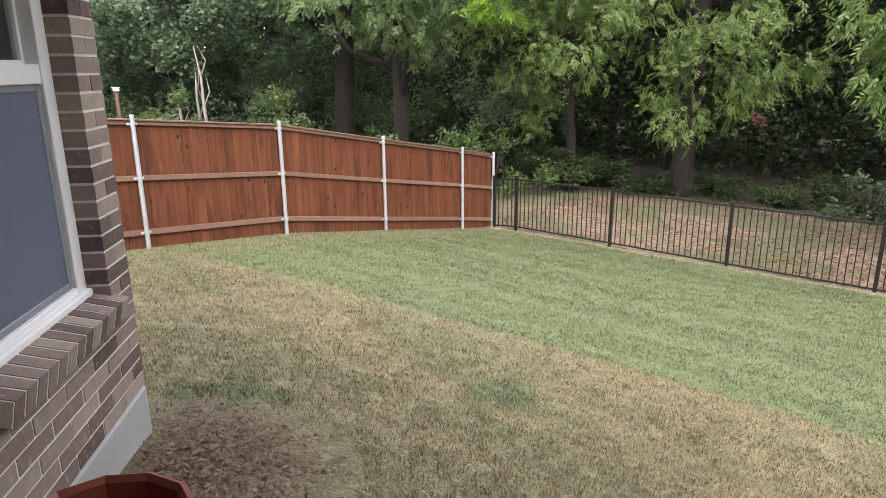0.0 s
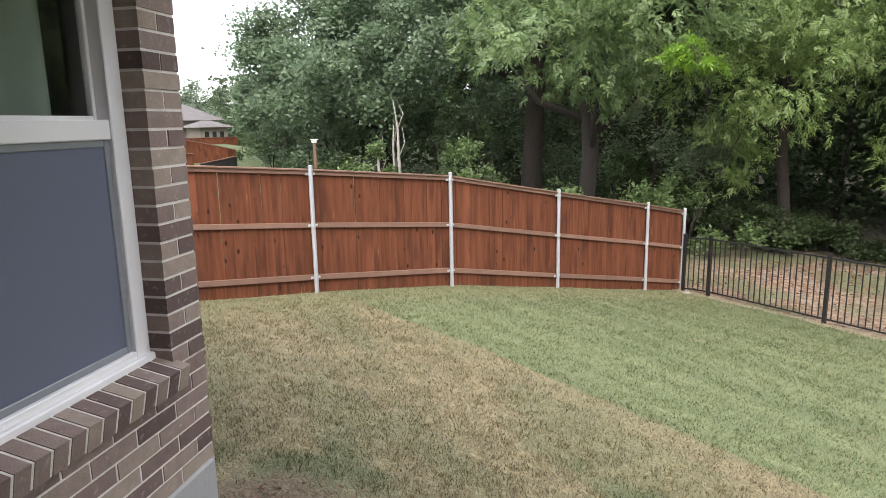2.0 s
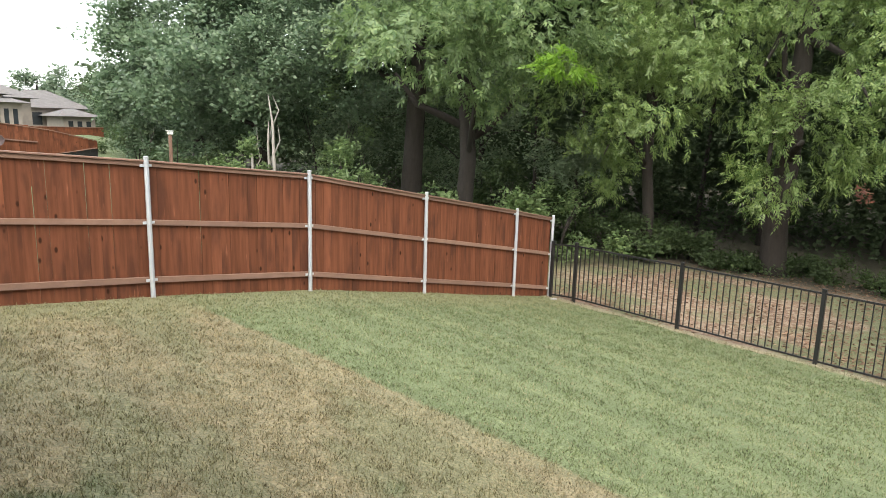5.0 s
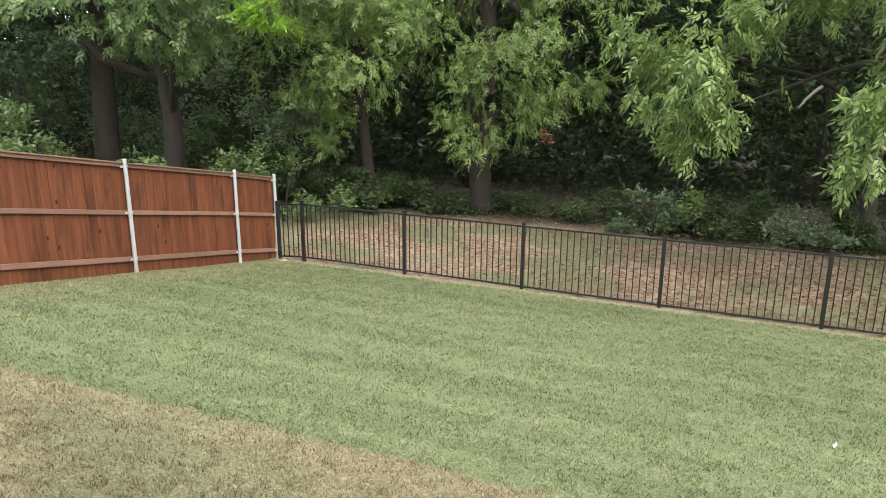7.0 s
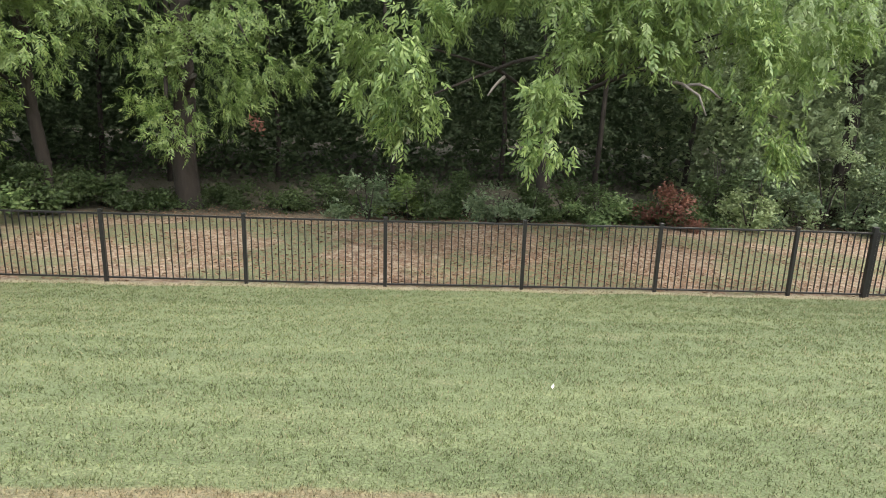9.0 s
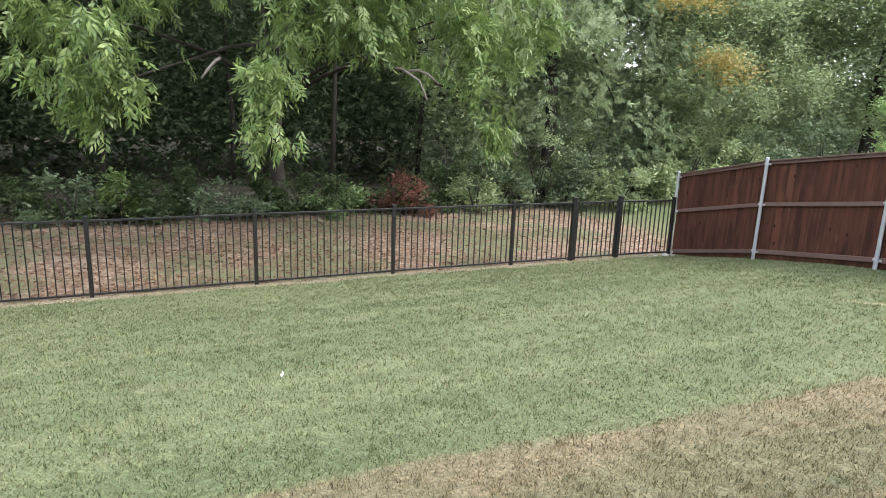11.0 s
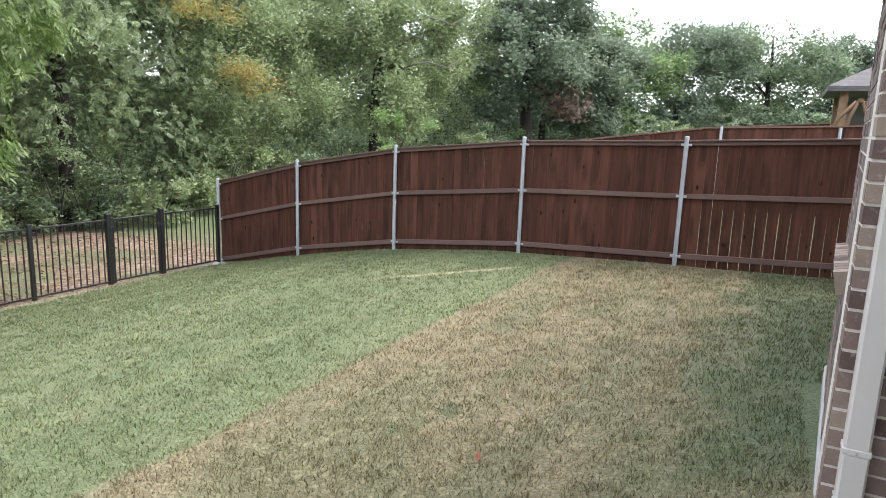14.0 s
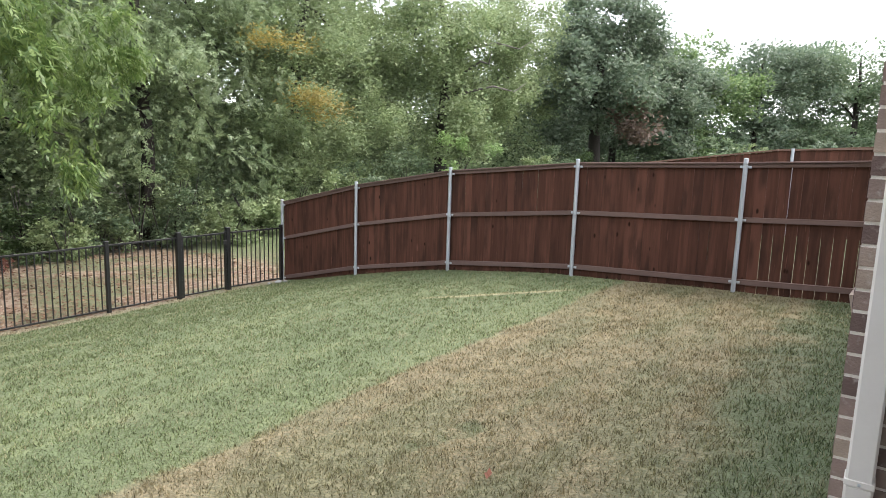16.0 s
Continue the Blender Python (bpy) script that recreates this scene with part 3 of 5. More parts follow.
BALUSTER = mesh_of("baluster", [(a * 0.0085, b * 0.0085, z) for z in (0.10, 1.23) for a, b in ((-1, -1), (1, -1), (1, 1), (-1, 1))],
                   [(0, 1, 5, 4), (1, 2, 6, 5), (2, 3, 7, 6), (3, 0, 4, 7)], IRON)


def iron_panel(owner, xa, za, xb, zc, inset):
    """Two rails and a row of balusters between two uprights; owner stands at y 12.1, z -2.0."""
    ox = owner.matrix_world.translation.x
    ln, slope = math.hypot(xb - xa, zc - za), math.atan2(zc - za, xb - xa)
    for zz in (0.10, 1.24):
        r = part("rail", boxed(inset, ln - inset, -0.014, 0.014, -0.016, 0.016, bevel=0.003), IRON, owner)
        r.matrix_basis = Matrix.Translation((xa - ox, 0, za + 2.0 + zz)) @ Matrix.Rotation(-slope, 4, "Y")
    n = max(3, round((xb - xa) / 0.116))
    for k in range(1, n):
        b = new("baluster", BALUSTER)
        b.parent = owner
        b.location = (xa + (xb - xa) * k / n - ox, 0, za + (zc - za) * k / n + 2.0)


def iron_fence():
    f = thing("iron_fence", (0, 12.1, -2.0), "black powder-coated steel picket fence along the lawn", "fence")
    xs = [-8.79, -8.16, -5.74, -3.30, -0.85, 1.59, 4.00, 6.45, 7.85, 8.99, 10.42]
    zs = [-2.01, -1.96, -1.97, -1.99, -2.0, -1.995, -1.995, -2.005, -2.015, -2.02, -2.05]
    for i, (x, z) in enumerate(zip(xs, zs)):
        wide, tall = (0.042, 1.335) if i in (8, 9) else (0.032, 1.30)
        p = part("post", boxed(-wide, wide, -wide, wide, -0.35, tall, bevel=0.004), IRON, f)
        p.location = (x, 0, z + 2.0)
        part("post_cap", boxed(-wide - 0.006, wide + 0.006, -wide - 0.006, wide + 0.006, tall, tall + 0.02, bevel=0.006), IRON, p)
    for i, (xa, za, xb, zc) in enumerate(zip(xs, zs, xs[1:], zs[1:])):
        if i != 8:
            iron_panel(f, xa, za, xb, zc, 0.03)


def metal_gate():
    g = thing("metal_gate", (7.93, 12.1, -2.0), "narrow black steel picket gate closed between its posts", "gate")
    for x in (7.925, 8.925):
        s = part("stile", boxed(-0.024, 0.024, -0.022, 0.022, 0.06, 1.275, bevel=0.003), IRON, g)
        s.location = (x - 7.93, 0, -0.016)
    iron_panel(g, 7.925, -2.016, 8.925, -2.019, 0.024)
    for z in (0.28, 1.08):
        part("hinge", boxed(-0.05, 0.0, -0.03, -0.02, z - 0.03, z + 0.03, bevel=0.003), IRON, g)
    part("latch", boxed(0.93, 1.03, -0.038, -0.022, 1.0, 1.07, bevel=0.004), IRON, g)


metal_gate()
iron_fence()


# ---- house ----
UNIT = None


def brick_unit():
    global UNIT
    if UNIT is None:
        bm = boxed(0, 1, 0, 1, 0, 1)
        UNIT = bpy.data.meshes.new("brick")
        bm.to_mesh(UNIT)
        bm.free()
        UNIT.materials.append(BRICK)
    return UNIT


def brick_rows(length, z0, z1, openings, seed, wrap=0.0):
    """Running-bond bricks (u0, u1, za, zb) for a face with openings."""
    rng = random.Random(seed)
    out, z, row = [], z0, 0
    while z < z1 - 0.03:
        u = -0.127 * (row % 2) - wrap
        while u < length:
            spans = [(max(u, 0.0), min(u + 0.242, length))]
            for a, b, lo, hi in openings:
                if z + 0.06 > lo and z < hi:
                    spans = [t for p, q in spans for t in ((p, min(q, a)), (max(p, b), q))]
            out += [(p, q, z, z + 0.0645, rng.uniform(-0.001, 0.003)) for p, q in spans if q - p > 0.02]
            u += 0.254
        z += 0.0762
        row += 1
    return out


def brick_wall(name, label, origin, yaw, length, z0, z1, openings, seed, parts=True, deep=0.11):
    """A brick face along local x from origin, facing local +y, with its mortar body."""
    bm = bmesh.new()
    edges_u = sorted({0.0, length, *(v for o in openings for v in o[:2])})
    edges_z = sorted({z0 - 0.004, z1, *(v for o in openings for v in o[2:])})
    for ua, ub in zip(edges_u, edges_u[1:]):
        for za, zb in zip(edges_z, edges_z[1:]):
            if not any(o[0] <= ua and ub <= o[1] and o[2] <= za and zb <= o[3] for o in openings):
                ga, gb = (0.003 if ua in (0.0, *(o[1] for o in openings)) else 0), (0.003 if ub in (length, *(o[0] for o in openings)) else 0)
                box(bm, ua + ga, ub - gb, -0.24, -0.003, za, zb)
    wall = part(name, bm, MORTAR)
    wall.matrix_world = pose(origin[0], origin[1], 0, 0, 0, yaw)
    tagged(wall, label, "wall", kind="structure")
    rows = brick_rows(length, z0, z1, openings, seed)
    if parts:
        for p, q, za, zb, off in rows:
            b = new("brick", brick_unit())
            b.parent = wall
            b.matrix_basis = Matrix.Translation((p, -deep, za)) @ Matrix.Diagonal((q - p, deep + off, zb - za, 1))
    else:
        verts, faces = [], []
        for p, q, za, zb, off in rows:
            k = len(verts)
            verts += [(x, y, z) for z in (za, zb) for x, y in ((p, -deep), (q, -deep), (q, off), (p, off))]
            faces += [tuple(k + i for i in f) for f in ((0, 1, 5, 4), (1, 2, 6, 5), (2, 3, 7, 6), (3, 0, 4, 7), (4, 5, 6, 7), (3, 2, 1, 0))]
        ob = new("bricks", mesh_of("bricks", verts, faces, BRICK_FAR))
        ob.parent = wall
        tagged(ob, kind="stuff")
    return wall


def far_brick():
    m, n, l, b = material("brick_course")
    r = n.new("ShaderNodeNewGeometry").outputs["Random Per Island"]
    at = place_node(n)
    tone = mixed(n, l, r, (0.085, 0.058, 0.054), (0.21, 0.155, 0.13))
    tone = mixed(n, l, ramped(n, l, noisy(n, l, at, 9, 6), 0.60, 0.75), tone, (0.27, 0.23, 0.20))
    l.new(tone, b.inputs["Base Color"])
    b.inputs["Roughness"].default_value = 0.9
    return m


BRICK_FAR = far_brick()
BAY = Vector((-2.885, 0.587, 0))
BAY_YAW = -45.0
SILL_Z = 0.872
bay = brick_wall("wall_bay", "mottled brown brick bay wall with pale mortar", BAY, BAY_YAW, 2.74, 0.292, 2.72, [(0.238, 1.16, SILL_Z - 0.05, 2.60)], 3)
foot = part("foundation_bay", boxed(0.01, 2.7, -0.24, 0.012, -0.5, 0.288, bevel=0.01), CONCRETE)
foot.matrix_world = bay.matrix_world.copy()
tagged(foot, "smooth grey concrete foundation edge under the brick", "foundation", kind="structure")
for k in range(13):
    b = new("sill_brick", brick_unit())
    b.parent = bay
    u = 0.212 + k * 0.0762
    b.matrix_basis = Matrix.Translation((u, 0.045, SILL_Z - 0.140)) @ Matrix.Rotation(radians(-13), 4, "X") @ Matrix.Diagonal((0.0625, -0.17, 0.10, 1))
bed = part("sill_mortar", boxed(0.215, 1.195, -0.168, -0.0025, 0.002, 0.0965), MORTAR, bay)
bed.matrix_basis = Matrix.Translation((0, 0.045, SILL_Z - 0.140)) @ Matrix.Rotation(radians(-13), 4, "X")


def bay_window():
    w = thing("window_1", (0, 0, 0), "almond vinyl single-hung window with an insect screen", "window", kind="structure")
    w.matrix_world = bay.matrix_world.copy()
    u0, u1, z0, z1, zm = 0.242, 1.16, SILL_Z, 2.60, 1.812
    bm = bmesh.new()
    f, ya, yb = 0.084, -0.20, -0.095
    for a in ((u0, u0 + f, ya, yb, z0, z1), (u1 - f, u1, ya, yb, z0, z1), (u0 + f, u1 - f, ya, yb, z1 - f, z1), (u0 + f, u1 - f, ya, yb, z0, z0 + 0.045)):
        box(bm, *a, bevel=0.004)
    part("window_frame", bm, VINYL, w)
    part("window_sill", boxed(u0, u1, -0.11, -0.070, z0 - 0.022, z0 + 0.018, bevel=0.006), VINYL, w)
    part("meeting_rail", boxed(u0 + f, u1 - f, -0.17, -0.102, zm - 0.038, zm + 0.038, bevel=0.004), VINYL, w)
    for name, za, zb, y in (("upper_sash", zm + 0.035, z1 - f, -0.165), ("lower_sash", z0 + 0.045, zm - 0.035, -0.125)):
        bm = bmesh.new()
        g = 0.018 if name == "upper_sash" else 0.03
        for a in ((u0 + f, u0 + f + g, za, zb), (u1 - f - g, u1 - f, za, zb), (u0 + f + g, u1 - f - g, za, za + g), (u0 + f + g, u1 - f - g, zb - g, zb)):
            box(bm, a[0], a[1], y - 0.02, y + 0.012, a[2], a[3], bevel=0.003)
        sash = part(name, bm, VINYL if name == "upper_sash" else SASH, w)
        pane = part("pane", boxed(u0 + f + g, u1 - f - g, y - 0.012, y - 0.006, za + g, zb - g), GLASS, sash)
        pane.visible_shadow = False
        if name == "lower_sash":
            part("insect_screen", boxed(u0 + f + 0.012, u1 - f - 0.012, y + 0.004, y + 0.006, za + 0.012, zb - 0.012), SCREEN, sash)
    return w


SASH = plain("grey_screen_frame", (0.30, 0.31, 0.33), 0.45, 0.3, vary=0.05, scale=6, bump=0.02)
bay_window()
room = bmesh.new()
for a in ((0.05, 2.6, -2.6, -2.5, 0.0, 2.72), (-0.05, 0.05, -2.5, -0.26, 0.0, 2.72), (2.6, 2.7, -2.5, -0.26, 0.0, 2.72), (-0.05, 2.7, -2.6, -0.26, -0.1, 0.0), (-0.05, 2.7, -2.6, -0.26, 2.72, 2.8)):
    box(room, *a)
room = part("room_shell", room, ROOM)
room.matrix_world = bay.matrix_world.copy()
tagged(room, "dim plain room behind the bay window", "room", kind="structure")


def curtain(u, width, z0, z1):
    n, verts, faces = 40, [], []
    for i in range(n + 1):
        t = i / n
        for z in (z0, z1):
            verts.append((u + t * width, -0.30 + 0.03 * math.sin(t * 13), z))
    faces = [(2 * i, 2 * i + 2, 2 * i + 3, 2 * i + 1) for i in range(n)]
    ob = new("curtain", mesh_of("curtain", verts, faces, CURTAIN))
    ob.modifiers.new("cloth", "SOLIDIFY").thickness = 0.006
    ob.matrix_world = bay.matrix_world.copy()
    tagged(ob, "pale curtain inside the window, its green-grey tone standing in for pane reflections", "curtain")


# Wide enough to give the reflected pale band in the upper pane too.
curtain(0.40, 0.5, 0.35, 2.55)
curtain(1.02, 0.3, 0.35, 2.55)

# rear wall of the bay, and the wall that carries the downspout
rear = brick_wall("wall_rear_left", "brown brick rear wall beside the bay", (-2.885 - 2.1, 0.581), 0, 2.1, 0.292, 2.72, [], 5, parts=False)
foot = part("foundation_rear_left", boxed(0, 2.09, -0.24, 0.012, -0.6, 0.288, bevel=0.01), CONCRETE)
foot.matrix_world = rear.matrix_world.copy()
tagged(foot, "grey concrete foundation edge", "foundation", kind="structure")
ledge = part("brick_sill", boxed(0.5, 1.95, -0.02, 0.03, 0.70, 0.80, bevel=0.006), BRICK, rear)

CX, CY = 3.008, 1.052
SB = -0.118 - 0.0762 * 2
side = brick_wall("wall_side", "dark brown brick side wall with pale mortar", (CX, CY - 2.0), 90, 2.0, SB, 2.72, [], 8)
foot = part("foundation_side", boxed(0, 2.0, -0.24, 0.012, -0.9, SB - 0.004, bevel=0.01), CONCRETE)
foot.matrix_world = side.matrix_world.copy()
tagged(foot, "grey concrete foundation edge under the side wall", "foundation", kind="structure")
back = brick_wall("wall_rear_right", "brown brick rear wall with a rowlock window sill", (CX + 0.018, CY), -3.2, 2.0, SB, 2.72, [], 9, parts=False)
foot = part("foundation_rear_right", boxed(0, 2.0, -0.24, 0.012, -0.9, SB - 0.004, bevel=0.01), CONCRETE)
foot.matrix_world = back.matrix_world.copy()
tagged(foot, "grey concrete foundation edge", "foundation", kind="structure")
for k in range(12):
    b = new("sill_brick", brick_unit())
    b.parent = back
    b.matrix_basis = Matrix.Translation((0.50 + k * 0.0762, 0.035, 0.50)) @ Matrix.Rotation(radians(-12), 4, "X") @ Matrix.Diagonal((0.066, -0.17, 0.10, 1))


def downspout():
    d = thing("downspout", (CX, CY - 0.088, 0), "almond painted rectangular metal downspout on the brick corner", "downspout")
    w, dp = 0.042, 0.07
    pipe = part("pipe", boxed(-dp - 0.012, -0.012, -w, w, 0.045, 2.66, bevel=0.008), SPOUT, d)
    for z in (0.06, 1.87):
        part("strap", boxed(-dp - 0.016, -0.004, -w - 0.004, w + 0.004, z - 0.010, z + 0.012, bevel=0.002), SPOUT, d)
    bm = boxed(-dp - 0.014, -0.010, -w - 0.002, w + 0.002, -0.14, 0.052, bevel=0.008)
    part("lower_sleeve", bm, SPOUT, d)
    for k in range(7):
        part("corrugation", boxed(-dp - 0.018, -0.009, -w - 0.005, w + 0.005, -0.30 + k * 0.026, -0.288 + k * 0.026, bevel=0.003), SPOUT, d)
    part("elbow", boxed(-dp - 0.010, -0.012, -w + 0.001, w - 0.001, -0.33, -0.13, bevel=0.006), SPOUT, d)
    screw = bmesh.new()
    bmesh.ops.create_uvsphere(screw, u_segments=8, v_segments=4, radius=0.006, matrix=Matrix.Translation((-dp - 0.018, 0, 0.06)))
    part("screw", screw, GALV, d)


downspout()


def wall_box(name, label, a, mat=None):
    ob = part(name, boxed(*a), mat or MORTAR)
    return tagged(ob, label, "wall", kind="structure")


# plain walls and eaves that close the house round the patio
patio_back = brick_wall("wall_patio", "brown brick wall at the back of the patio", (-1.2, -3.2), 0, 4.2, 0.292, 2.72, [], 12, parts=False)
step = brick_wall("wall_rear_step", "brown brick rear wall set back past the corner", (CX + 2.0, 0.20), 0, 4.1, SB, 2.72, [], 13, parts=False)
inner = brick_wall("wall_side_inner", "brown brick side wall along the patio", (CX, -3.2), 90, 2.25, 0.292, 2.72, [], 14, parts=False)
slab = part("patio_slab", boxed(-1.3, 3.0, -3.2, -0.15, -0.3, 0.215, bevel=0.012), CONCRETE)
tagged(slab, "broom-finished grey concrete patio slab", "patio", kind="structure")
eave = bmesh.new()
for a in ((CX - 0.35, CX + 2.3, -3.4, CY + 0.32), (CX + 2.3, CX + 6.3, -3.4, 0.59), (-5.2, -2.9, -3.4, 0.87), (-2.9, CX - 0.35, -3.4, -1.9)):
    box(eave, a[0], a[1], a[2], a[3], 2.72, 2.76)
eave = part("soffit", eave, EAVE_BROWN)
tagged(eave, "painted soffit boards under the eaves", "soffit", kind="structure")
fascia = bmesh.new()
for a in ((CX - 0.37, CX + 2.3, CY + 0.32, CY + 0.345), (CX + 2.3, CX + 6.32, 0.59, 0.615), (-5.2, -2.9, 0.87, 0.895), (CX + 6.3, CX + 6.325, -3.4, 0.59), (CX - 0.375, CX - 0.35, -1.9, CY + 0.32)):
    box(fascia, *a, 2.70, 2.90)
fascia = part("fascia", fascia, EAVE_BROWN)
tagged(fascia, "brown painted fascia board with gutter", "fascia", kind="structure")
roof = mesh_of("house_roof", [(-5.25, 0.93, 2.86), (9.4, 0.95, 2.86), (9.4, -9, 2.86), (-5.25, -9, 2.86), (-1.5, -4, 4.9), (4.5, -4, 4.9)],
               [(0, 1, 5, 4), (1, 2, 5), (2, 3, 4, 5), (3, 0, 4)], SHINGLE)
tagged(new("house_roof", roof), "grey asphalt shingle hip roof", "roof", kind="structure")


def planter():
    p = thing("planter", (-1.54, -0.20, 0.09), "large faceted red-brown terracotta planter pot beside the brick wall", "planter")
    v, f = [], []
    prof = ((0.17, 0.0), (0.20, 0.02), (0.27, 0.30), (0.285, 0.42), (0.30, 0.43), (0.30, 0.49), (0.28, 0.50), (0.265, 0.48), (0.255, 0.36), (0.24, 0.16))
    n = 12
    for r, z in prof:
        for k in range(n):
            a = 2 * math.pi * k / n
            v.append((0.92 * r * math.cos(a), 0.92 * r * math.sin(a), z))
    for i in range(len(prof) - 1):
        for k in range(n):
            a, b = i * n + k, i * n + (k + 1) % n
            f.append((a, b, b + n, a + n))
    f.append(tuple(range(n))[::-1])
    pot = child(new("pot", mesh_of("pot", v, f, TERRACOTTA)), p)
    bm = bmesh.new()
    bmesh.ops.create_cone(bm, cap_ends=True, segments=12, radius1=0.205, radius2=0.21, depth=0.02, matrix=Matrix.Translation((0, 0, 0.20)))
    part("soil", bm, SOIL, p)


planter()


# ---- trees ----
def tree(name, label, base, top, radius, blobs, clumps, each, spread, length, width, droop, mat, seed, bark=None, lean=(0, 0), group="", bough=15, tight=0.55):
    """A tapered trunk, a limb to each clump of the crown, and a crown of many small leaves."""
    rng = random.Random(seed)
    x, y = base
    z = float(ground(x, y)) - 0.15
    t = thing(name, (0, 0, 0), label, "tree", group)
    bark = bark or BARK
    pts = [(x + lean[0] * k + rng.uniform(-0.13, 0.13) * k * 4, y + lean[1] * k + rng.uniform(-0.06, 0.06) * k * 4, z + (top - z) * k) for k in (0, 0.04, 0.15, 0.3, 0.45, 0.6, 0.75, 0.9, 1.0)]
    tube("trunk", pts, [radius * w for w in (1.5, 1.12, 1.0, 0.92, 0.85, 0.72, 0.55, 0.35, 0.15)], bark, t, 12)
    for i, b in enumerate(blobs):
        s = Vector(pts[3 + i % 5])
        e = Vector(b[:3])
        mid = (s + e) / 2 + Vector((rng.uniform(-0.3, 0.3), rng.uniform(-0.3, 0.3), 0.35))
        tube("limb", [s, (s + mid) / 2 + Vector((0, 0, 0.1)), mid, (mid + e) / 2, e], [radius * 0.38, radius * 0.3, radius * 0.22, radius * 0.14, 0.015], bark, t, 7)
    crown = new("crown", crown_mesh("crown", blobs, clumps, each, spread, length, width, droop, mat, seed, bough, tight))
    child(crown, t)
    return t


FORKED_OAK = tree("oak_tree", "broad dark oak tree with a thick dark trunk", (-14.0, 14.4), 7.5, 0.26,
     [(-12.3, 12.4, 3.7, 2.6, 2.4, 1.5), (-15.2, 13.0, 4.2, 2.2, 2.2, 1.6), (-10.8, 13.8, 4.6, 2.0, 2.0, 1.7), (-13.5, 14.5, 7.0, 3.4, 3.4, 2.2), (-11.5, 11.6, 5.6, 2.2, 2.0, 1.6)],
     2300, 26, (0.24, 0.24, 0.16), 0.15, 0.055, 0.3, SHADE_ELM, 21, bough=26, tight=0.55)
tree("oak_tree", "tall oak tree with a stout dark trunk", (-17.4, 15.2), 8.0, 0.36,
     [(-17.5, 14.2, 5.4, 2.8, 2.6, 2.0), (-20.0, 13.0, 4.4, 2.6, 2.4, 2.0), (-17.5, 16.0, 8.0, 3.5, 3.5, 2.4)],
     1500, 26, (0.28, 0.28, 0.2), 0.16, 0.085, 0.1, DEEP_OAK, 22)
tree("oak_tree", "dense round oak tree with dull green leaves", (-25.0, 13.5), 7.5, 0.30,
     [(-23.6, 11.4, 4.2, 3.2, 3.0, 2.6), (-27.5, 11.8, 4.6, 3.4, 3.0, 3.0), (-22.0, 12.6, 2.4, 2.4, 2.2, 1.6), (-26.0, 14.0, 7.4, 3.6, 3.6, 2.4), (-30.5, 12.4, 3.0, 2.6, 2.4, 2.2), (-30.0, 10.2, 2.6, 1.8, 1.5, 2.3)],
     2300, 24, (0.3, 0.3, 0.24), 0.19, 0.11, 0.05, DEEP_OAK, 23, bough=26, tight=0.55)
tree("oak_tree", "far dense oak tree with dull green leaves", (-40.0, 17.0), 7.5, 0.34,
     [(-38.5, 15.2, 4.4, 4.0, 3.4, 3.2), (-42.5, 16.8, 3.8, 3.6, 3.6, 3.2), (-35.0, 15.2, 3.0, 3.0, 2.8, 2.4), (-48, 19, 3.0, 4.0, 3.5, 2.8)],
     1100, 22, (0.36, 0.36, 0.3), 0.26, 0.16, 0.05, OAK, 24)
SLIM_PECAN = tree("pecan_tree", "slender pecan tree with drooping light green leaves", (-10.35, 18.6), 7.5, 0.17,
     [(-11.1, 16.0, 2.3, 1.4, 1.2, 1.15), (-8.9, 16.2, 2.5, 1.35, 1.2, 1.3), (-10.2, 15.9, 1.1, 0.95, 0.9, 0.75), (-10.6, 17.0, 4.2, 2.2, 1.8, 1.5), (-8.6, 17.2, 4.4, 1.8, 1.7, 1.6), (-10.4, 18.6, 6.6, 2.6, 2.6, 2.0)],
     1500, 28, (0.2, 0.2, 0.2), 0.13, 0.036, 0.55, PECAN, 25)
THICK_PECAN = tree("pecan_tree", "pecan tree with a thick trunk and drooping leaves", (-6.9, 19.6), 8.5, 0.32,
     [(-6.1, 18.0, 1.5, 1.7, 1.3, 1.2), (-6.7, 17.8, 0.25, 0.9, 0.8, 0.7), (-4.7, 18.4, 2.4, 1.5, 1.3, 1.3), (-7.5, 18.5, 3.0, 1.5, 1.4, 1.3), (-4.2, 19.6, 4.8, 2.2, 2.0, 1.6), (-7.4, 19.6, 5.8, 2.6, 2.4, 1.8), (-6.0, 20.0, 8.0, 3.2, 3.2, 1.8)],
     2000, 28, (0.2, 0.2, 0.2), 0.13, 0.036, 0.55, PECAN, 26)
BIG_PECAN = tree("pecan_tree", "large pecan tree with long drooping leafy boughs", (3.6, 21.6), 8.0, 0.20,
     [(-0.7, 14.0, 2.4, 1.15, 1.0, 1.15), (-0.5, 13.8, 1.2, 0.65, 0.6, 0.8), (2.3, 13.6, 1.9, 0.55, 0.5, 0.75), (2.2, 13.4, 0.75, 0.5, 0.45, 0.65), (3.6, 14.2, 2.7, 1.5, 1.2, 0.9),
      (5.6, 14.4, 2.7, 1.2, 1.1, 1.0), (7.0, 14.4, 1.1, 0.6, 0.55, 0.7), (1.2, 14.6, 3.6, 1.8, 1.4, 0.9), (4.4, 15.2, 4.4, 2.8, 2.0, 1.2), (3.4, 17.6, 6.0, 3.6, 3.0, 2.0), (8.0, 16.0, 3.0, 1.6, 1.4, 1.2)],
     2300, 28, (0.17, 0.17, 0.2), 0.16, 0.048, 0.85, PECAN, 27)
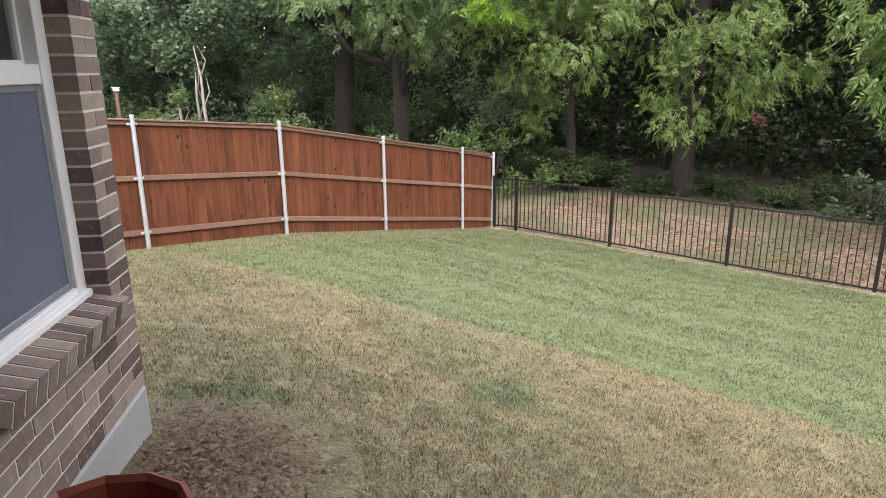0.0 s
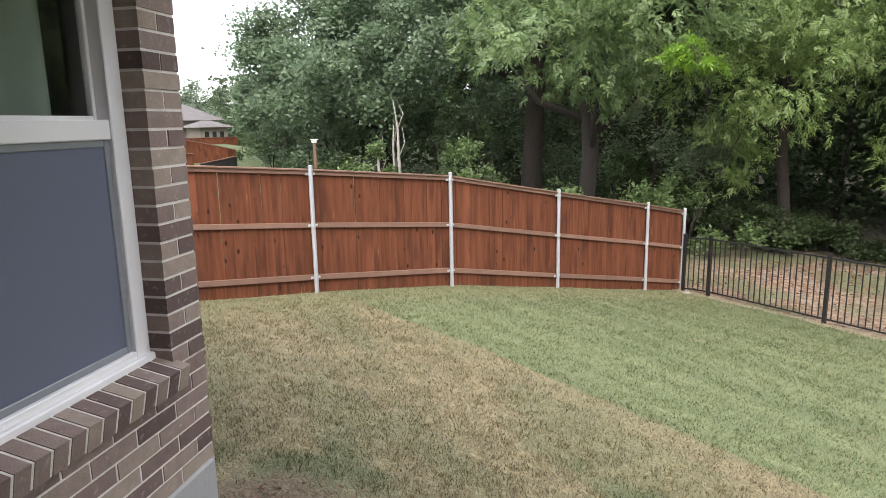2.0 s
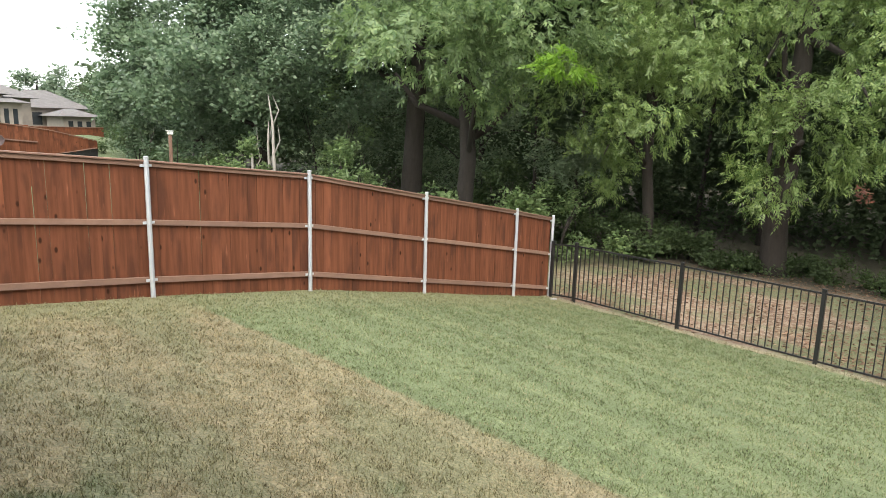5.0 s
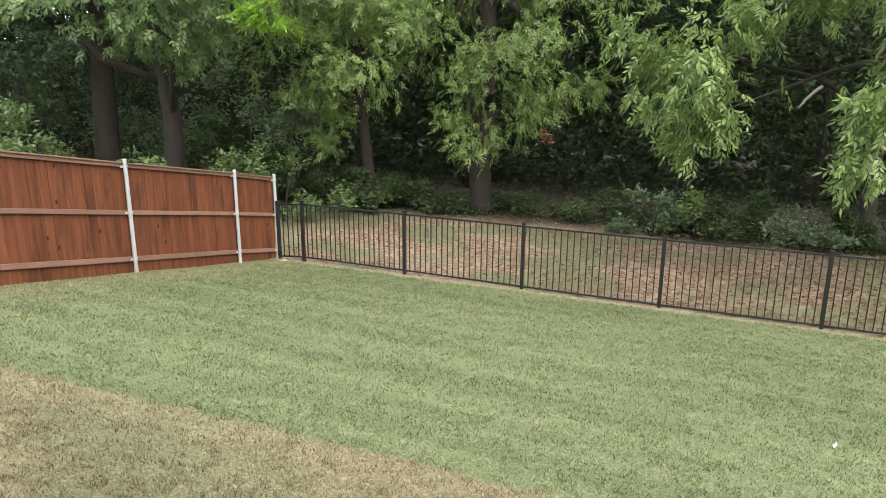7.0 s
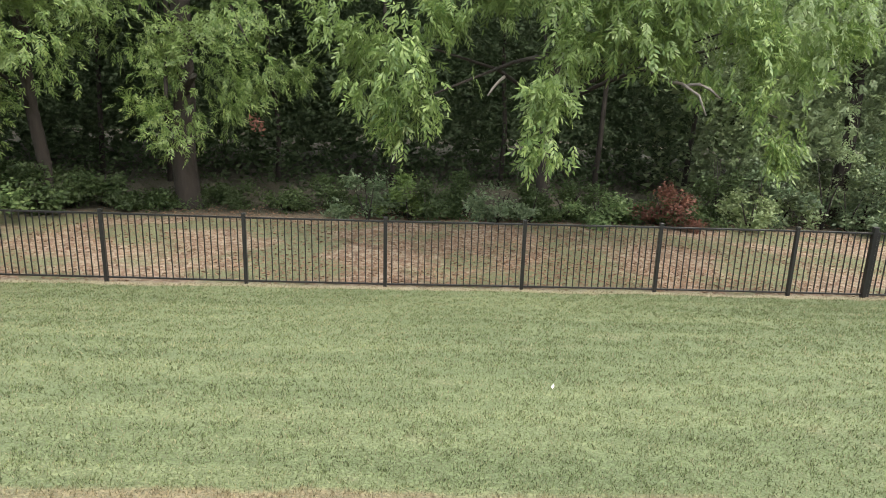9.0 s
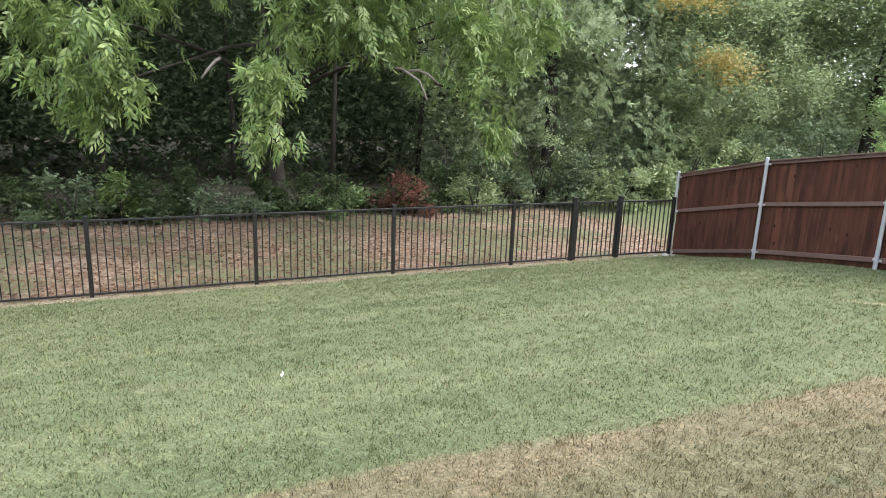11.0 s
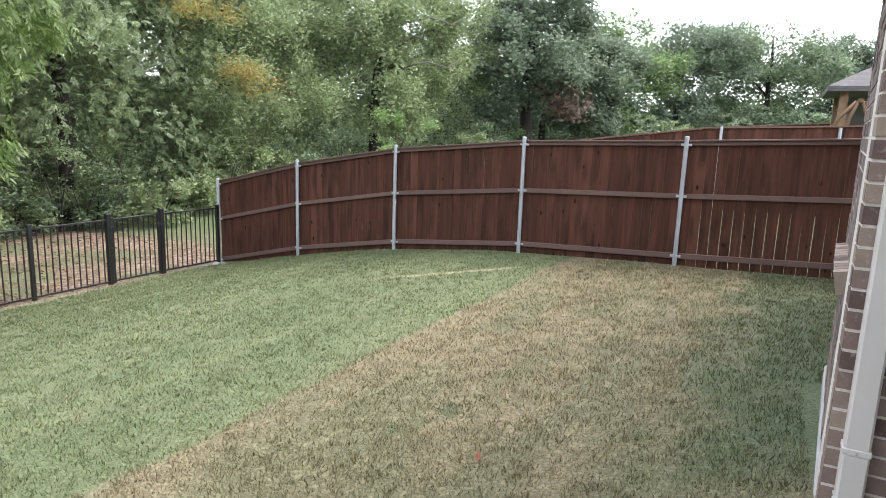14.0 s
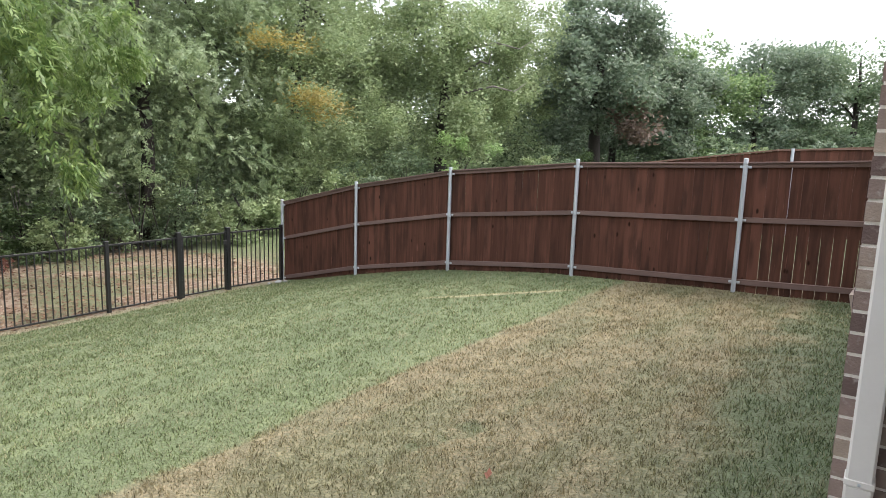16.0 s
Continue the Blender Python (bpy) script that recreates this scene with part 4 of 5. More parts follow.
tree("elm_tree", "feathery grey-green elm at the edge of the woods", (12.6, 20.6), 8.0, 0.22,
     [(12.0, 19.4, 2.4, 2.4, 2.2, 2.2), (10.2, 20.0, 1.4, 1.9, 1.6, 1.8), (14.4, 19.6, 1.2, 2.4, 2.2, 2.4), (13.0, 20.6, 5.4, 3.0, 3.0, 2.4), (15.6, 20.6, 3.8, 2.4, 2.2, 2.0), (12.4, 21, 8.2, 3.2, 3, 2)],
     3500, 24, (0.26, 0.26, 0.2), 0.13, 0.05, 0.2, WILLOW, 28, bough=34, tight=0.62)
YELLOW_ELM = tree("elm_tree", "light green elm with a yellowing top", (19.0, 20.5), 9.0, 0.25,
     [(18.4, 19.4, 2.6, 2.6, 2.4, 2.4), (20.8, 19.6, 1.4, 2.4, 2.0, 2.2), (19.0, 20.8, 5.6, 2.8, 2.6, 2.4), (21.8, 20.6, 4.4, 2.6, 2.6, 2.6), (20, 21, 8.6, 3.4, 3, 2.2), (17.0, 19.4, 0.2, 1.6, 1.4, 1.5)],
     3400, 22, (0.3, 0.3, 0.24), 0.14, 0.06, 0.15, MIXED, 29, bough=34, tight=0.62)
tree("elm_tree", "leafy understory elm filling the shade behind the oaks", (-17.0, 18.0), 3.6, 0.10,
     [(-19.0, 17.3, 1.4, 2.0, 1.4, 1.9), (-15.9, 17.4, 1.6, 1.9, 1.4, 1.8), (-13.0, 17.6, 1.3, 1.5, 1.2, 1.5), (-21.0, 15.6, 1.8, 1.7, 1.4, 1.8), (-17.5, 17.6, 3.4, 2.2, 1.5, 1.2)],
     950, 22, (0.26, 0.26, 0.18), 0.14, 0.06, 0.1, ELM, 33, bough=22)
BARE_ELM = tree("elm_tree", "tall light green tree with bare upper branches", (27.5, 19.5), 9.5, 0.28,
     [(26.8, 19.0, 2.8, 2.8, 2.6, 2.6), (29.4, 18.8, 3.0, 2.8, 2.4, 2.6), (28.0, 19.6, 6.2, 3.0, 3.0, 2.2), (31.0, 18.8, 5.6, 2.6, 2.6, 2.4), (25, 19.6, 5.6, 2.4, 2.4, 2.2), (33.6, 19.0, 7.6, 2.8, 2.6, 2.4), (36.0, 19.0, 5.2, 2.6, 2.4, 2.4)],
     3000, 22, (0.34, 0.34, 0.28), 0.17, 0.08, 0.1, MIXED, 30, bough=34, tight=0.62)
FENCE_OAK = tree("oak_tree", "dark round-headed oak tree standing behind the fence", (43.0, 17.6), 9.5, 0.4,
     [(42.0, 17.0, 6.0, 4.0, 3.6, 3.0), (45.5, 15.8, 5.2, 3.8, 3.4, 3.2), (39.0, 18.4, 5.0, 3.2, 3.0, 3.0), (43, 17, 9.0, 3.8, 3.6, 2.2), (48.5, 15.0, 4.2, 3.4, 3.2, 3.0), (51.5, 14.6, 5.6, 3.2, 3.0, 2.6), (50.0, 15.6, 1.6, 3.0, 2.6, 2.2)],
     2700, 22, (0.4, 0.4, 0.34), 0.27, 0.15, 0.05, OAK, 31, bough=26, tight=0.55)
for i, (x, y, h, r, mat) in enumerate(((60, 16, 10.4, 4.4, SHADE_ELM), (69, 12.0, 11.6, 4.6, OAK), (76, 4.4, 12.2, 5.6, ELM), (86, -1.5, 12.2, 4.6, OAK), (88, -6.5, 11.0, 5.0, OAK), (90, -12, 9.8, 5.4, ELM), (56, 21, 11.2, 4.8, OAK), (80, 9.5, 12.4, 4.4, DEEP_OAK))):
    tree("oak_tree", "distant round-crowned tree beyond the gardens", (x, y), h - 1.5, 0.3,
         [(x, y, h - r * 0.62, r, r, r * 0.62), (x - 1.5, y + 2.2, h - r * 0.95, r * 0.8, r * 0.8, r * 0.55), (x - 1.0, y - 2.4, h - r * 1.0, r * 0.8, r * 0.8, r * 0.6), (x - 2.0, y, 2.2, r * 0.9, r * 0.9, 2.4)],
         780, 22, (0.5, 0.5, 0.4), 0.32, 0.19, 0.05, mat, 40 + i)


tube("limb", [(-14.0, 14.4, 1.35), (-13.6, 14.9, 1.75), (-13.2, 15.4, 2.4), (-12.9, 15.8, 3.4)], [0.15, 0.12, 0.10, 0.06], BARK, FORKED_OAK, 9)
tube("limb", [(-14.0, 14.4, 1.7), (-14.4, 13.9, 2.0), (-14.9, 13.2, 2.35), (-15.3, 12.7, 3.2)], [0.13, 0.11, 0.09, 0.05], BARK, FORKED_OAK, 9)


def broken_limb(points, parent):
    tube("broken_limb", points, [0.034, 0.031, 0.026, 0.018], PALE_BARK, parent, 7, "pale broken limb end")


broken_limb([(1.35, 14.3, 1.75), (1.25, 14.15, 1.68), (1.1, 14.05, 1.52), (1.0, 13.95, 1.38)], BIG_PECAN)
broken_limb([(4.75, 14.6, 1.75), (4.95, 14.4, 1.72), (5.2, 14.1, 1.5), (5.35, 14.0, 1.12)], BIG_PECAN)
broken_limb([(5.0, 14.5, 1.68), (5.3, 14.4, 1.72), (5.5, 14.3, 1.62), (5.7, 14.25, 1.45)], BIG_PECAN)
for z0, dx in ((4.6, -1.6), (3.6, 1.5), (5.6, 1.9)):
    tube("bare_branch", [(27.5, 18.2, z0), (27.5 + dx * 0.4, 17.0, z0 + 0.32), (27.5 + dx * 0.8, 16.2, z0 + 0.1), (27.5 + dx * 1.1, 15.8, z0 + 0.55)], [0.07, 0.05, 0.032, 0.012], PALE_BARK, BARE_ELM, 6, "pale bare branch")
withered = crown_mesh("withered_bough", [(41.0, 13.6, 2.7, 1.3, 1.1, 0.9), (40.4, 14.4, 3.4, 0.8, 0.8, 0.7)], 50, 18, (0.45, 0.45, 0.35), 0.32, 0.18, 0.1, DRY_BROWN, 91)
tagged(child(new("withered_bough", withered), FENCE_OAK), "withered rust-brown bough")
browned = crown_mesh("browned_twig", [(-4.35, 17.1, 0.52, 0.2, 0.15, 0.16)], 6, 10, (0.09, 0.09, 0.07), 0.11, 0.045, 0.1, RUST, 63)
tagged(child(new("browned_twig", browned), THICK_PECAN), "twig of dead orange-brown leaves")
yellow = crown_mesh("yellow_bough", [(16.3, 17.2, 2.6, 1.1, 0.7, 0.4), (17.6, 17.3, 2.1, 0.7, 0.5, 0.3), (15.3, 17.3, 4.0, 1.0, 0.6, 0.4)], 105, 18, (0.42, 0.36, 0.22), 0.12, 0.05, 0.1, GOLD_LEAF, 62)
tagged(child(new("yellow_bough", yellow), YELLOW_ELM), "boughs of orange-yellow autumn leaves")
fresh = crown_mesh("fresh_bough", [(-9.22, 12.7, 3.05, 0.45, 0.4, 0.34)], 50, 24, (0.16, 0.16, 0.12), 0.13, 0.045, 0.4, BRIGHT, 60)
tagged(child(new("fresh_bough", fresh), SLIM_PECAN), "bough of fresh bright green leaves")


DEAD_WOOD = plain("bleached_wood", (0.30, 0.28, 0.255), 0.9, vary=0.35, scale=8, bump=0.4)


def dead_tree(x, y, h, lean, seed):
    rng = random.Random(seed)
    t = thing("dead_tree", (0, 0, 0), "bare pale dead tree trunk", "tree")
    z = float(ground(x, y)) - 0.1
    pts = [(x + lean * k + rng.uniform(-0.05, 0.05), y + rng.uniform(-0.05, 0.05), z + h * k) for k in (0, 0.25, 0.5, 0.75, 1.0)]
    tube("trunk", pts, [0.075, 0.065, 0.055, 0.04, 0.015], DEAD_WOOD, t, 8)
    for k in (2, 3):
        p = Vector(pts[k])
        tube("limb", [p, p + Vector((rng.uniform(-0.25, 0.25), 0.15, 0.5)), p + Vector((rng.uniform(-0.4, 0.4), 0.2, 1.0))], [0.03, 0.02, 0.008], DEAD_WOOD, t, 6)


dead_tree(-19.6, 11.2, 3.9, -0.35, 1)
dead_tree(-20.4, 11.3, 3.0, 0.1, 2)
dead_tree(-20.9, 11.2, 2.3, -0.6, 3)


def bush(label, x, y, r, h, mat, n, seed, size=0.11, name="bush"):
    z = float(ground(x, y))
    rng = random.Random(seed)
    t = thing(name, (x, y, z), label, "bush")
    for k in range(3):
        a = rng.uniform(0, 6.28)
        tube("stem", [(0, 0, -0.05), (0.2 * math.cos(a), 0.2 * math.sin(a), h * 0.35), (0.45 * r * math.cos(a), 0.45 * r * math.sin(a), h * 0.7)], [0.03, 0.022, 0.008], BARK, t, 6)
    blobs = [(rng.uniform(-0.4, 0.4) * r, rng.uniform(-0.3, 0.3) * r, h * rng.uniform(0.35, 0.62), r * 0.72, r * 0.66, h * 0.42) for _ in range(3)] + [(0, 0, h * 0.25, r, r * 0.8, h * 0.28)]
    child(new("foliage", crown_mesh("foliage", blobs, n // 20, 20, (0.13, 0.13, 0.11), size, size * 0.5, 0.15, mat, seed)), t)


rng = random.Random(77)
for i in range(46):
    x = -21 + i * 0.92 + rng.uniform(-0.3, 0.3)
    y = 18.9 + rng.uniform(-0.4, 1.2) + (0.6 if x < -8 else 0)
    h = rng.uniform(0.5, 1.25) if x < 8 else rng.uniform(1.2, 3.0)
    if x < 4 and i % 3 == 1:
        continue
    # Left of x 9 the darker UNDER leaves carry the trees' shade.
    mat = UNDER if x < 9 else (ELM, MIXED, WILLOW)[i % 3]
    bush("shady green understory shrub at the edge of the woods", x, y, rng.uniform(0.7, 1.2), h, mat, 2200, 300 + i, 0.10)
bush("rust-brown withered shrub among green undergrowth", 6.5, 18.6, 1.05, 1.35, RUST, 2600, 500, 0.10)
SHRUB = "leafy shrub growing beyond the fence"
for i, (x, y, r, h, m) in enumerate(((-11.5, 13.4, 1.1, 2.4, SHADE_ELM), (-13.0, 12.4, 1.2, 2.4, SHADE_ELM), (-15.6, 12.0, 1.3, 2.7, SHADE_ELM), (-16.9, 12.4, 1.1, 3.4, SHADE_ELM), (-18.6, 12.8, 1.7, 4.6, SHADE_ELM),
                                     (-22.5, 10.4, 1.2, 2.2, UNDER), (-11.5, 15.8, 1.4, 2.6, SHADE_ELM), (-14.5, 16.5, 1.5, 2.8, UNDER), (-21.5, 14.0, 1.8, 5.0, ELM), (-19.6, 10.0, 1.1, 2.4, SHADE_ELM))):
    bush(SHRUB, x, y, r, h, m, 2400, 520 + i, 0.13)
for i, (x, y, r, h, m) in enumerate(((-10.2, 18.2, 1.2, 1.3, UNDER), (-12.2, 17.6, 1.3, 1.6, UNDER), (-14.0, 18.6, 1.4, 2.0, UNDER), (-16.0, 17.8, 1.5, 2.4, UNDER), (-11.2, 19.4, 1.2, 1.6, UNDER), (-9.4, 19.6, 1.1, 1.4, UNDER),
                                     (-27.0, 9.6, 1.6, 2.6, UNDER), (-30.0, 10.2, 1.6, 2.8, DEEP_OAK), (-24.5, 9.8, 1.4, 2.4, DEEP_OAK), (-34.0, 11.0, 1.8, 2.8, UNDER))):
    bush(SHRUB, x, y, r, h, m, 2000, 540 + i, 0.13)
for i, (x, y, r, h, m) in enumerate(((23.2, 15.8, 1.6, 2.9, LIME), (21.5, 17.0, 1.4, 2.6, ELM), (16.0, 17.6, 1.3, 2.2, MIXED), (13.2, 17.4, 1.0, 1.5, MIXED), (30.5, 15.8, 1.2, 1.8, MIXED), (33.5, 16.4, 1.4, 2.0, ELM),
                                     (37.0, 15.6, 1.4, 1.6, UNDER), (52.0, 9.0, 2.2, 2.8, MIXED), (50.0, 4.5, 2.4, 3.0, OAK), (54.0, 0.5, 2.6, 3.2, ELM), (47.0, 10.5, 2.2, 2.8, ELM), (62.0, 12.0, 3.0, 3.4, OAK), (66.0, 7.0, 3.2, 3.6, ELM), (69.0, 2.0, 3.2, 3.6, OAK), (71.0, -3.0, 3.2, 3.6, ELM), (60.0, -1.0, 2.8, 3.0, OAK), (11.8, 18.8, 1.1, 1.7, ELM), (14.6, 18.2, 1.2, 2.0, MIXED), (17.8, 17.2, 1.4, 2.4, MIXED), (19.6, 17.4, 1.4, 2.6, ELM))):
    bush(SHRUB, x, y, r, h, m, 2000, 560 + i, 0.13 if x < 45 else 0.28)
for i, (x, y, r, h, m) in enumerate(((-1.7, 18.4, 0.8, 1.3, ELM), (-0.6, 18.6, 0.7, 1.1, PECAN), (1.8, 18.4, 0.7, 1.2, ELM), (8.8, 18.4, 0.8, 1.2, MIXED), (4.7, 18.6, 0.8, 1.0, SHADE_ELM))):
    bush("low bright green shrub at the woods' edge", x, y, r, h, m, 1500, 580 + i, 0.12)


def leaf_mass(name, label, blocks, mat, seed):
    """Deep foliage without single trees: (x0, x1, y0, y1, z0, z1, count, leaf length)."""
    g = np.random.default_rng(seed)
    out = []
    for x0, x1, y0, y1, z0, z1, n, ln in blocks:
        p = np.stack([g.uniform(x0, x1, n), g.uniform(y0, y1, n), z0 + (z1 - z0) * g.random(n) ** 0.9], 1)
        lump = np.sin(p[:, 0] * 0.9) * np.cos(p[:, 2] * 0.8 + p[:, 0] * 0.3)
        p[:, 1] += lump * 0.9
        p[:, 2] -= (p[:, 2] > z1 - 2) * np.abs(np.sin(p[:, 0] * 0.55)) * 1.6
        out.append(leaves(p, ln, ln * 0.55, 0.1, g))
    tagged(new(name, quad_cloud(name, np.concatenate(out), mat)), label, "woods", kind="stuff")


def woods_and_shade_layer():
    # Third block: unseen leaf layer overhead, added to block sky light.
    leaf_mass("woods_and_shade_layer", "deep woods behind the trees under an added, unseen leaf layer that shades them",
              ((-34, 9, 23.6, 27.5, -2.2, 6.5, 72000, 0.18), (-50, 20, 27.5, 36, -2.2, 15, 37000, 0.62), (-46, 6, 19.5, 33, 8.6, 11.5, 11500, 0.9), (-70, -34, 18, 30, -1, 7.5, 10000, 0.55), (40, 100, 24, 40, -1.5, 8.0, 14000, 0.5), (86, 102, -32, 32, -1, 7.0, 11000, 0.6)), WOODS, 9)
    leaf_mass("woods_edge", "light green thicket along the edge of the woods",
              ((8, 26, 20.2, 22.4, -2.2, 7.0, 46000, 0.15), (8, 30, 24.5, 29, -2, 11.5, 16000, 0.42), (24, 46, 20.5, 27, -2.2, 7, 22000, 0.26)), WILLOW, 10)


woods_and_shade_layer()


def far_backdrop():
    """A plain dark green sheet far behind the trees, added to close sky gaps."""
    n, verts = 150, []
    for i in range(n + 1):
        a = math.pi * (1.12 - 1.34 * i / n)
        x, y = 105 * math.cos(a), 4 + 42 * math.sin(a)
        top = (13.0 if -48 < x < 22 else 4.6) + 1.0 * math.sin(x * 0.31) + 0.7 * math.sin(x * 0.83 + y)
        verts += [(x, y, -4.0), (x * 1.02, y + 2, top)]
    ob = new("backdrop", mesh_of("backdrop", verts, [(2 * i, 2 * i + 2, 2 * i + 3, 2 * i + 1) for i in range(n)], BACKDROP_GREEN))
    tagged(ob, "dark green sheet added behind the woods to close sky gaps", "backdrop", kind="structure")


BACKDROP_GREEN = plain("dark_backdrop_green", (0.035, 0.055, 0.022), 1.0, vary=0.5, scale=0.6, bump=0)
far_backdrop()
for i in range(9):
    x = -20 + i * 3.7 + random.Random(i).uniform(-0.7, 0.7)
    y = 23.2 + random.Random(i + 50).uniform(0, 2.0)
    t = thing("sapling", (0, 0, 0), "thin bare understory trunk in the shade of the woods", "tree")
    z = float(ground(x, y))
    tube("trunk", [(x, y, z - 0.1), (x + 0.1, y, z + 2), (x + 0.25 * math.sin(i), y, z + 4.5), (x + 0.3 * math.sin(i), y, z + 8)], [0.10, 0.085, 0.07, 0.04], BARK, t, 8)


# ---- neighbouring gardens ----
def plain_fence(label, pts, height, mat, step=0.145, tops=None):
    """A plain board fence through the points, with boards, rails and posts."""
    f = thing("wood_fence", (*pts[0], float(ground(*pts[0]))), label, "fence")
    o = f.matrix_world.translation
    board = mesh_of("board", *picket_shape(), mat)
    for (xa, ya), (xb, yb) in zip(pts, pts[1:]):
        ln = math.hypot(xb - xa, yb - ya)
        a = math.atan2(yb - ya, xb - xa) - math.pi / 2
        n = max(2, round(ln / step))
        for k in range(n):
            t = (k + 0.5) / n
            x, y = xa + (xb - xa) * t, ya + (yb - ya) * t
            b = new("board", board)
            b.parent = f
            g = float(ground(x, y)) - (0.05 if tops else -0.02)
            tall = tops(y) - g if tops else height
            b.matrix_basis = Matrix.Translation((x - o.x, y - o.y, g - o.z)) @ Matrix.Rotation(a, 4, "Z") @ Matrix.Diagonal((1, ln / n / 0.142, tall / 1.8, 1))
        za, zb = (tops(ya) - height, tops(yb) - height) if tops else (float(ground(xa, ya)), float(ground(xb, yb)))
        r = part("cap_board", boxed(-0.05, 0.05, 0, ln, 0, 0.035), RAIL_WOOD, f)
        r.matrix_basis = Matrix.Translation((xa - o.x, ya - o.y, za + height - o.z)) @ Matrix.Rotation(a, 4, "Z") @ Matrix.Rotation(math.atan2(zb - za, ln), 4, "X")
    return f


NEXT_FENCE = plain_fence("brown cedar board fence of the next garden", [(17.5, -7.0), (17.5, 3.18), (17.5, 7.5)], 1.81, CEDAR_DARK, 0.15, lambda y: 1.24 + (0.045 if y < 3.18 else 0.135) * (3.18 - y))
plain_fence("brown cedar board fence further along the gardens", [(32.0, -9.0), (32.0, 5.0)], 1.25, CEDAR_DARK, 0.3, lambda y: 1.46 + 0.07 * (2.87 - y))
plain_fence("red-brown cedar board fence of the garden beyond", [(-22.0, -1.0), (-22.0, 2.9), (-22.0, 4.9)], 1.2, CEDAR_RED, 0.15, lambda y: 1.12 - 0.09 * max(0.0, y - 2.9))
plain_fence("red-brown cedar board fence far along the gardens", [(-33.0, 0.0), (-33.0, 5.76), (-33.0, 7.5), (-33.0, 9.4)], 1.3, CEDAR_RED, 0.2, lambda y: 1.48 - 0.05 * max(0.0, y - 3.0) - 0.19 * max(0.0, y - 6.6))
plain_fence("faded brown board fence behind the far gardens", [(-45.0, 9.0), (-45.0, 13.0)], 1.2, CEDAR_RED, 0.3, lambda y: 1.05)
plain_fence("low dark garden edging fence before the far fence", [(-31.5, 7.3), (-31.5, 9.0)], 0.4, IRON, 0.3, lambda y: 0.1 + 0.16 * (y - 7.3))


for py in (-2.0, 0.44, 2.88):
    o = NEXT_FENCE.matrix_world.translation
    top = 1.24 + 0.045 * (3.18 - py)
    bm = bmesh.new()
    bmesh.ops.create_cone(bm, cap_ends=True, segments=10, radius1=0.035, radius2=0.035, depth=2.4, matrix=Matrix.Translation((-0.07, 0, top - (1.15 if py > 2 else 1.21))))
    post = part("post", bm, GALV, NEXT_FENCE, "galvanised post standing above the boards")
    post.location = (17.5 - o.x, py - o.y, -o.z)


def swing_frame():
    """Honey-coloured timbers leaning together like a swing's end frame."""
    x, y = 24.2, -0.32
    z = float(ground(x, y))
    f = thing("swing_frame", (x, y, z), "honey-coloured timber swing frame beside the gazebo", "swing frame")
    top = 2.22 - z
    for dy, bow in ((0.95, 0.16), (0.5, 0.05), (-0.45, -0.05), (-0.95, -0.16)):
        tube("leg", [(0, dy, -0.05), (0, dy * 0.75 + bow, top * 0.5), (0, dy * 0.4 + bow * 0.8, top * 0.82), (0, dy * 0.12, top)], [0.065, 0.06, 0.055, 0.05], SWING_WOOD, f, 8)
    part("crossbar", boxed(-0.06, 0.06, -0.7, 0.7, top * 0.62, top * 0.62 + 0.1, bevel=0.01), SWING_WOOD, f)
    part("beam", boxed(-0.07, 0.6, -0.07, 0.07, top - 0.04, top + 0.08, bevel=0.01), SWING_WOOD, f)


def gazebo():
    x, y = 27.0, -1.9
    z = float(ground(x, y))
    g = thing("gazebo", (x, y, z), "timber garden gazebo with a shingled hip roof", "gazebo")
    for dx in (-2, 2):
        for dy in (-2.2, 2.0):
            part("post", boxed(dx - 0.12, dx + 0.12, dy - 0.12, dy + 0.12, -0.2, 2.6 - z + 0.1, bevel=0.01), GOLD_WOOD, g, "honey-coloured timber post")
            for s in (-1, 1):
                if abs(dy + s * 0.9) < 2.3:
                    tube("brace", [(dx, dy + s * 0.05, 0.9), (dx, dy + s * 0.5, 1.5), (dx, dy + s * 0.95, 1.75)], [0.07, 0.07, 0.07], GOLD_WOOD, g, 6)
    h = 2.7 - z
    v = [(-2.5, -2.7, h), (2.5, -2.7, h), (2.5, 2.5, h), (-2.5, 2.5, h), (0, -0.4, h + 1.3), (0, 0.2, h + 1.3), (-2.5, -2.7, h - 0.15), (2.5, -2.7, h - 0.15), (2.5, 2.5, h - 0.15), (-2.5, 2.5, h - 0.15)]
    child(new("roof", mesh_of("roof", v, [(0, 1, 4), (1, 2, 5, 4), (2, 3, 5), (3, 0, 4, 5), (0, 6, 7, 1), (1, 7, 8, 2), (2, 8, 9, 3), (3, 9, 6, 0), (6, 9, 8, 7)], SHINGLE)), g)
    part("back_wall", boxed(1.6, 1.9, -2.2, 2.0, -0.2, h - 0.15), FASCIA, g)


SWING_WOOD = plain("brown_timber", (0.15, 0.085, 0.04), 0.7, vary=0.25, scale=5, bump=0.2)
GOLD_WOOD = plain("honey_timber", (0.25, 0.155, 0.08), 0.7, vary=0.2, scale=5, bump=0.2)
gazebo()
swing_frame()


